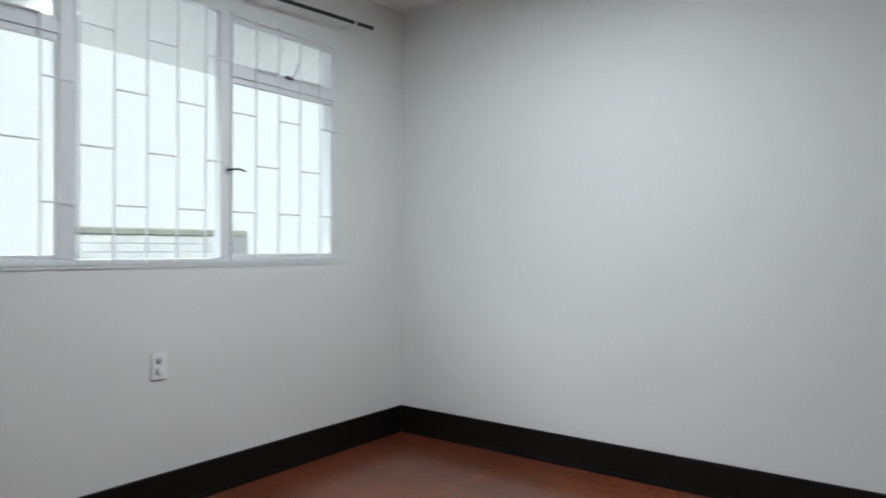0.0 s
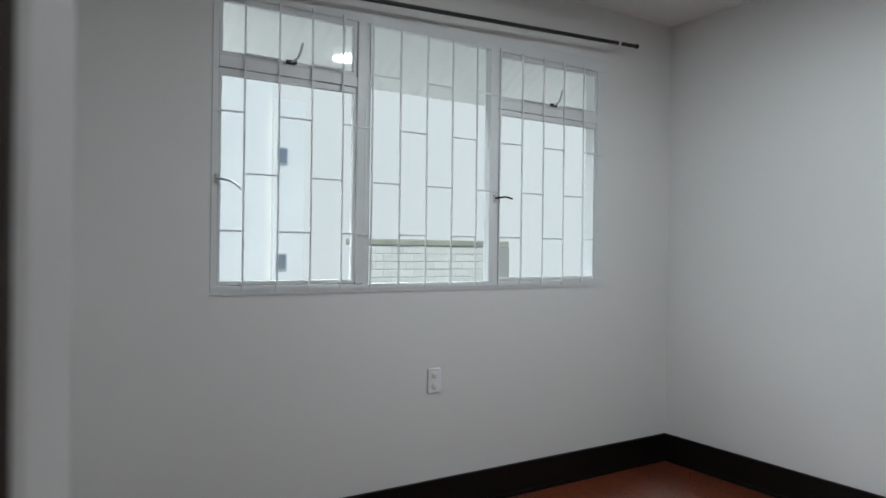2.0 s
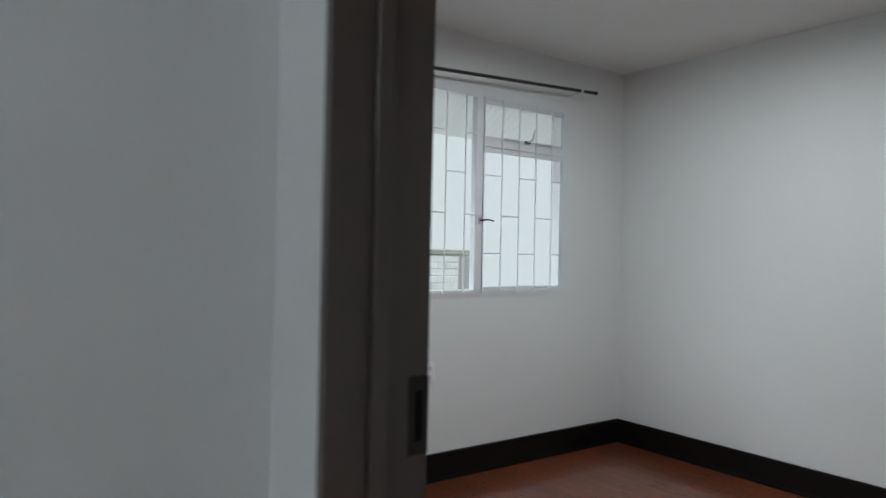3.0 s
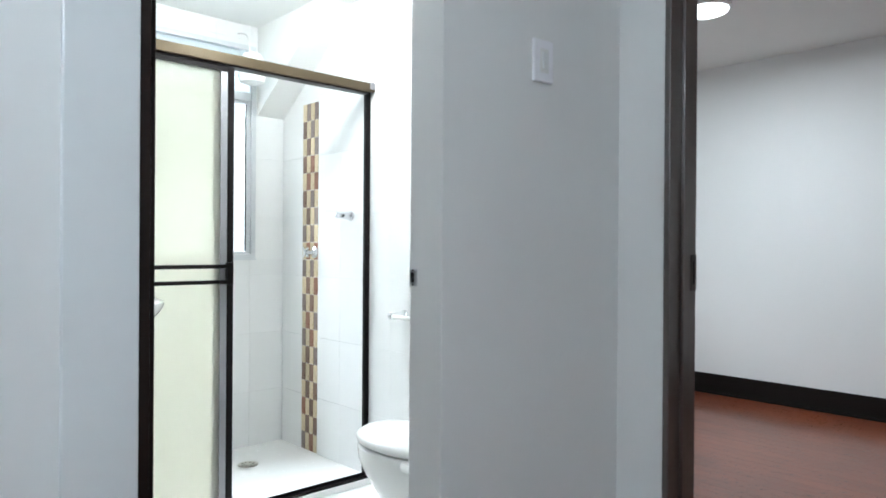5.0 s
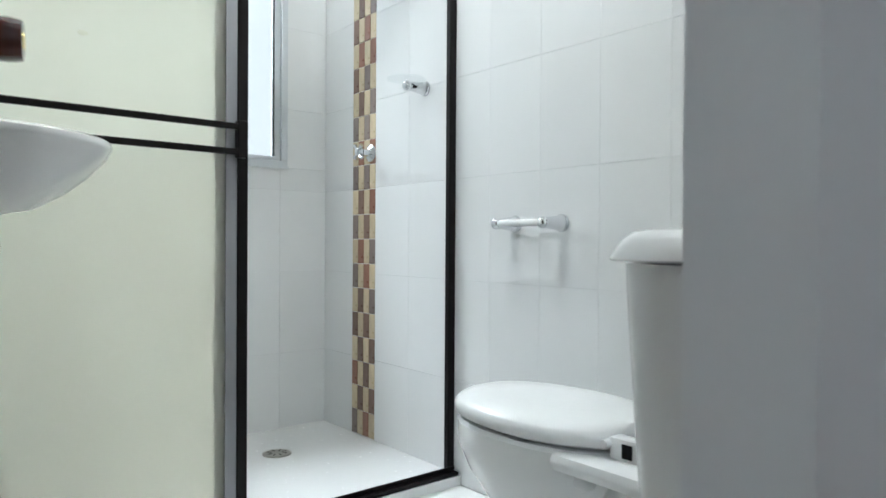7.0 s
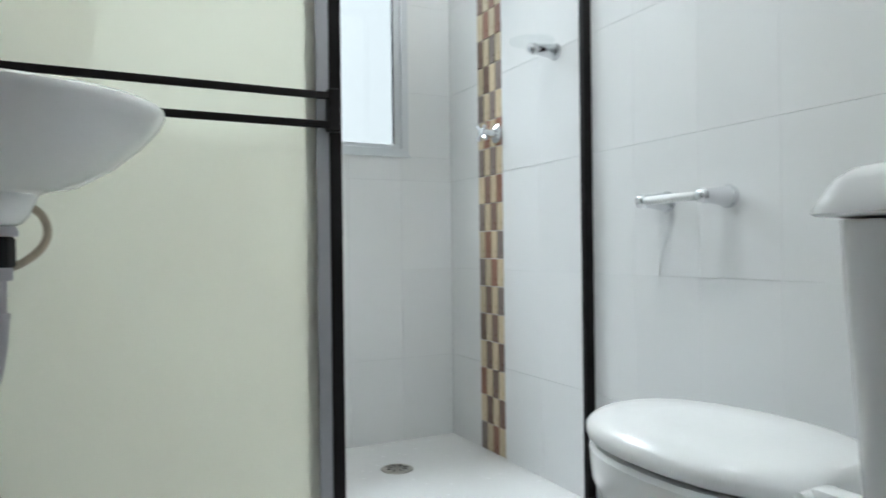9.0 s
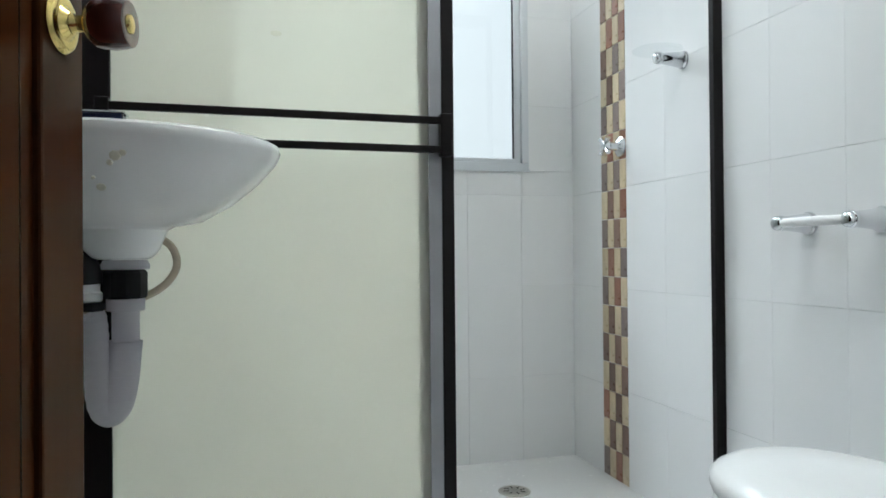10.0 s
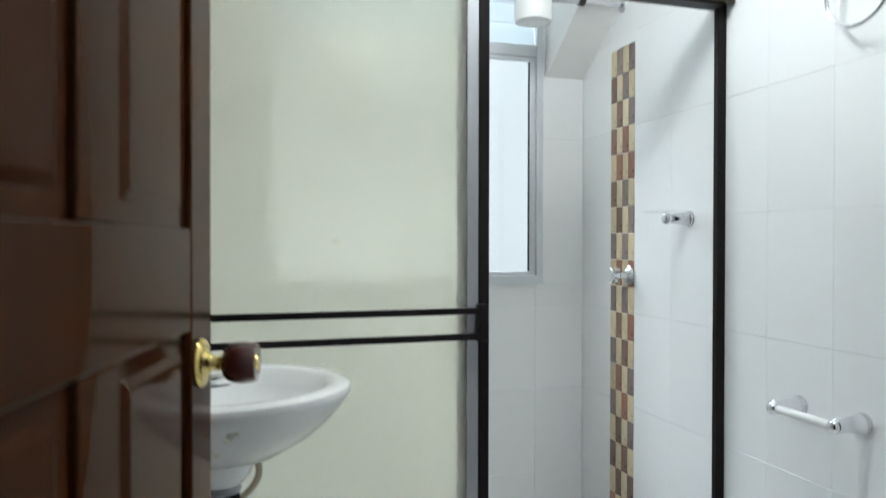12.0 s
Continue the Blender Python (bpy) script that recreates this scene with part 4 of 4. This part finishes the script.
for s in (-1, 1):
    h = part("hinge_block", boxes((s * 0.085 - 0.016, s * 0.085 + 0.016, 0.500, 0.560, 0.399, 0.440), bevel=0.004), SEATWHITE, toilet, smooth=True)
    # black block drawn in place of the shade inside the hinge
    part("hinge_gap", boxes((s * 0.085 - 0.0175, s * 0.085 + 0.0175, 0.510, 0.532, 0.406, 0.432)), RUBBER, h, "black block for the shade in the hinge gap")
    part("hinge_pin", moved(turned([(0.008, -0.032), (0.008, 0.032)], 12), Matrix.Translation((s * 0.085, 0.562, 0.427)) @ pose(0, 0, 0, 0, 90)), SEATWHITE, h, smooth=True)

# ---- chrome fittings on the tiled wall ----


def wall_post(y, z, out, parent, name="post", flange=0.026):
    """A tapering chrome post out of the right-hand wall."""
    p = part(name, moved(turned([(flange, 0.0), (flange, 0.004), (flange * 0.92, 0.007), (0.0215, 0.013), (0.0180, out * 0.45), (0.0150, out * 0.72), (0.0140, out * 0.76), (0.0168, out * 0.79), (0.0168, out * 0.86), (0.0150, out * 0.875), (0.0160, out * 0.89), (0.0150, out - 0.006), (0.0105, out - 0.0018), (0.004, out)], 20), Matrix.Translation((-0.0005, y, z)) @ pose(0, 0, 0, 0, -90)), CHROME, parent, smooth=True)
    return p


holder = thing("toilet_paper_holder", "chrome toilet paper holder with an empty white roller", "paper holder")
wall_post(1.228, 0.850, 0.094, holder)
wall_post(1.047, 0.850, 0.094, holder)
part("roller", moved(turned([(0.006, -0.080), (0.0095, -0.073), (0.0105, 0), (0.0095, 0.073), (0.006, 0.080)], 16), Matrix.Translation((-0.082, 1.1375, 0.850)) @ pose(0, 0, 0, 90)), WHITEPLASTIC, holder, "white plastic roller", smooth=True)

dish = thing("soap_dish", "chrome soap dish post with a clear glass plate", "soap dish")
wall_post(1.668, 1.328, 0.095, dish)
plate = part("plate", moved(turned([(0.064, 0.0), (0.067, 0.003), (0.066, 0.006), (0.050, 0.004)], 28), Matrix.Translation((-0.085, 1.668, 1.346))), THINGLASS, dish, "clear glass plate", smooth=True)
plate.visible_shadow = False

valve = thing("shower_valve", "chrome cross-handled shower valve on the mosaic strip", "valve")
part("flange", moved(turned([(0.034, 0), (0.033, 0.004), (0.022, 0.012), (0.015, 0.016), (0.0135, 0.040), (0.017, 0.043)], 24), Matrix.Translation((-0.005, 2.004, 1.137)) @ pose(0, 0, 0, 0, -90)), CHROME, valve, smooth=True)
cross = part("cross_handle", moved(turned([(0.016, 0.0435), (0.017, 0.050), (0.015, 0.064), (0.008, 0.068)], 20), Matrix.Translation((-0.005, 2.004, 1.137)) @ pose(0, 0, 0, 0, -90)), CHROME, valve, smooth=True)
for k in range(4):
    a = radians(45 + 90 * k)
    d = Vector((0, math.cos(a), math.sin(a)))
    c = Vector((-0.062, 2.004, 1.137))
    part("spoke", tube([c + d * 0.013, c + d * 0.024, c + d * 0.034], lambda t: 0.006 + 0.0025 * t, 10, 3), CHROME, cross, smooth=True)

ring = thing("towel_ring", "chrome towel ring on the tiled wall", "towel ring")
wall_post(1.030, 1.895, 0.055, ring)
part("ring", tube([(-0.046, 1.030 + 0.082 * math.sin(2 * math.pi * k / 18), 1.812 + 0.082 * math.cos(2 * math.pi * k / 18)) for k in range(19)], 0.0045, 10, 3), CHROME, ring, smooth=True)

shower = thing("electric_shower", "white electric shower head on a chrome arm", "shower head")
part("arm", tube([(-0.0005, 2.06, 2.120), (-0.12, 2.06, 2.118), (-0.29, 2.06, 2.112)], 0.0115, 14, 4), CHROME, shower, smooth=True)
part("wall_flange", moved(turned([(0.028, 0), (0.026, 0.006), (0.013, 0.010)], 18), Matrix.Translation((-0.0005, 2.06, 2.120)) @ pose(0, 0, 0, 0, -90)), CHROME, shower, smooth=True)
part("joint_nut", moved(turned([(0.015, 0), (0.018, 0.003), (0.018, 0.022), (0.015, 0.025)], 8), Matrix.Translation((-0.155, 2.06, 2.117)) @ pose(0, 0, 0, 0, -90)), DARKMETAL, shower, smooth=True)
part("head", moved(turned([(0.045, 0.0), (0.062, 0.004), (0.066, 0.020), (0.064, 0.085), (0.060, 0.120), (0.045, 0.150), (0.02, 0.158)], 28), Matrix.Translation((-0.355, 2.06, 2.020))), WHITEPLASTIC, shower, smooth=True)
part("spray_plate", moved(turned([(0.040, -0.004), (0.044, -0.0005)], 24), Matrix.Translation((-0.355, 2.06, 2.020))), WHITEPLASTIC, shower, smooth=True)
part("wire", tube([(-0.355, 2.085, 2.176), (-0.33, 2.15, 2.27), (-0.30, 2.25, 2.33), (-0.29, 2.357, 2.36)], 0.004, 8, 5), WHITEPLASTIC, shower, smooth=True)

drain = thing("floor_drain", "round metal drain in the shower floor", "drain", at=Matrix.Translation((-0.365, 2.058, 0.0302)))
part("rim", turned([(0.052, 0), (0.052, 0.002), (0.047, 0.004), (0.044, 0.0035)], 32), DRAINMETAL, drain, smooth=True)
for k in range(8):
    a = 2 * math.pi * k / 8
    part("slot", moved(boxes((0.020, 0.036, -0.0018, 0.0018, 0.0036, 0.0044)), pose(0, 0, 0, 0, 0, 45 * k)), RUBBER, drain, "dark slot")

# ---- pieces of floors and walls ----


def piece_mesh(name, lx, ly, lz, mat, edge=0.0015):
    """A flat piece with eased front edges, centred in x and y, standing on z = 0 to lz."""
    a, b = lx / 2, ly / 2
    bm = loft([[(-a, -b, 0), (a, -b, 0), (a, b, 0), (-a, b, 0)], [(-a, -b, lz - edge), (a, -b, lz - edge), (a, b, lz - edge), (-a, b, lz - edge)], [(-a + edge, -b + edge, lz), (a - edge, -b + edge, lz), (a - edge, b - edge, lz), (-a + edge, b - edge, lz)]])
    return mesh_of(bm, name, mat)


def piece(name, me, m, parent):
    ob = new(name, me)
    ob.parent = parent
    ob.matrix_basis = m
    return ob


# wall tiles, 0.213 x 0.333, in straight courses
TW, TH = 0.2105, 0.333
GAP = 0.0008
ZS = [0.005 + TH * k for k in range(8)]
cache = {}


def tile_at(parent, lx, lz, m):
    key = (round(lx, 3), round(lz, 3))
    if key not in cache:
        cache[key] = piece_mesh("tile", lx - GAP, lz - GAP * 0.6, 0.003, TILE, 0.0004)
    piece("tile", cache[key], m, parent)


MY0, MY1 = 1.978, 2.138            # mosaic strip on the right-hand wall
cols = [(TY0, 0.29)] + [(0.29 + 0.2105 * k, 0.29 + 0.2105 * (k + 1)) for k in range(8)] + [(MY1, TY1)]
cols[8] = (cols[8][0], MY0)
for y0, y1 in cols:
    for k, z0 in enumerate(ZS):
        z1 = min(z0 + TH, TZ)
        if z1 - z0 < 0.03:
            continue
        tile_at(wall_right, z1 - z0, y1 - y0, Matrix.Translation((0.003, (y0 + y1) / 2, (z0 + z1) / 2)) @ pose(0, 0, 0, 0, -90, 0))
# mosaic: four columns of upright stone pieces in a chequer
mw = (MY1 - MY0) / 4
RH, ROWS, MZ0 = 0.0968, 20, 0.031
stones = {m.name: piece_mesh("mosaic_piece", RH - 0.002, mw - 0.002, 0.004, m, 0.001) for m in (BEIGE, BROWN, RUST, GREYSTONE)}
rnd = random.Random(4)
for r in range(ROWS):
    for c in range(4):
        m = BEIGE if (r + c) % 2 == 0 else rnd.choice((BROWN, RUST, GREYSTONE, BROWN))
        piece("mosaic_piece", stones[m.name], Matrix.Translation((0.003, MY0 + mw * (c + 0.5), MZ0 + RH * (r + 0.5))) @ pose(0, 0, 0, 0, -90, 0), wall_right)
tile_at(wall_right, TZ - (MZ0 + RH * ROWS), MY1 - MY0, Matrix.Translation((0.003, (MY0 + MY1) / 2, (TZ + MZ0 + RH * ROWS) / 2)) @ pose(0, 0, 0, 0, -90, 0))
# back wall round the window
xe = [0.0 - 0.2085 * k for k in range(9)]
xe = [max(x, TX0) for x in xe]
for x1, x0 in zip(xe, xe[1:]):
    if x1 - x0 < 0.02:
        continue
    for z0 in ZS:
        z1 = min(z0 + TH, TZ)
        for a, b, c, d in ((x0, x1, z0, z1),):
            spans = []
            if b <= VX0 or a >= VX1 or d <= VZ0 or c >= VZ1:
                spans.append((a, b, c, d))
            else:
                if c < VZ0 - 0.012:
                    spans.append((a, b, c, VZ0))
                if d > VZ1 + 0.012:
                    spans.append((a, b, VZ1, d))
                if b > VX1 + 0.012:
                    spans.append((VX1, b, max(c, VZ0), min(d, VZ1)))
                if a < VX0 - 0.012:
                    spans.append((a, VX0, max(c, VZ0), min(d, VZ1)))
            for p, q, s, t in spans:
                if q - p > 0.012 and t - s > 0.012:
                    tile_at(wall_back, q - p, t - s, Matrix.Translation(((p + q) / 2, TY1 + 0.0035, (s + t) / 2)) @ pose(0, 0, 0, 90, 0, 0))
# bathroom floor tiles
fb = bpy.data.objects["floor_bathroom"]
ft = piece_mesh("tile", 0.40, 0.33, 0.006, BATHFLOOR, 0.001)
for i in range(4):
    for j in range(4):
        piece("tile", ft, Matrix.Translation((-0.202 - 0.4035 * i, TY0 + 0.166 + 0.3285 * j, -0.006)), fb)
# planks of bedroom and hall, running along y
pw = 0.092
lengths = (0.62, 0.94, 0.78)
boards = {n: piece_mesh("plank", pw - 0.0006, n - 0.0006, 0.012, PLANK, 0.0003) for n in lengths}
rnd = random.Random(9)
for i in range(39):
    x = BX1 - 0.046 - pw * i
    y = BY1 - rnd.uniform(0.06, 0.5)
    first = True
    while y > BY0:
        n = rnd.choice(lengths)
        if first:
            head = BY1 - y
            if head > 0.05:
                piece("plank", piece_mesh("plank", pw - 0.0006, head - 0.0006, 0.012, PLANK, 0.0003), Matrix.Translation((x, BY1 - head / 2, HF - 0.012)), floor)
            first = False
        if x > BX0 + 0.05 or y < OY1:
            piece("plank", boards[n], Matrix.Translation((x, y - n / 2, HF - 0.012)), floor)
        y -= n
bm = bmesh.new()
for i in range(36):
    x = -0.05 - pw * (i + 0.5)
    bm2 = boxes((x - pw / 2 + 0.0006, x + pw / 2 - 0.0006, -3.05, PY, HF - 0.012, HF - 0.0002))
    bm = merge(bm, bm2)
rest = part("hall_planks", bm, PLANK, floor)
rest["kind"] = "stuff"
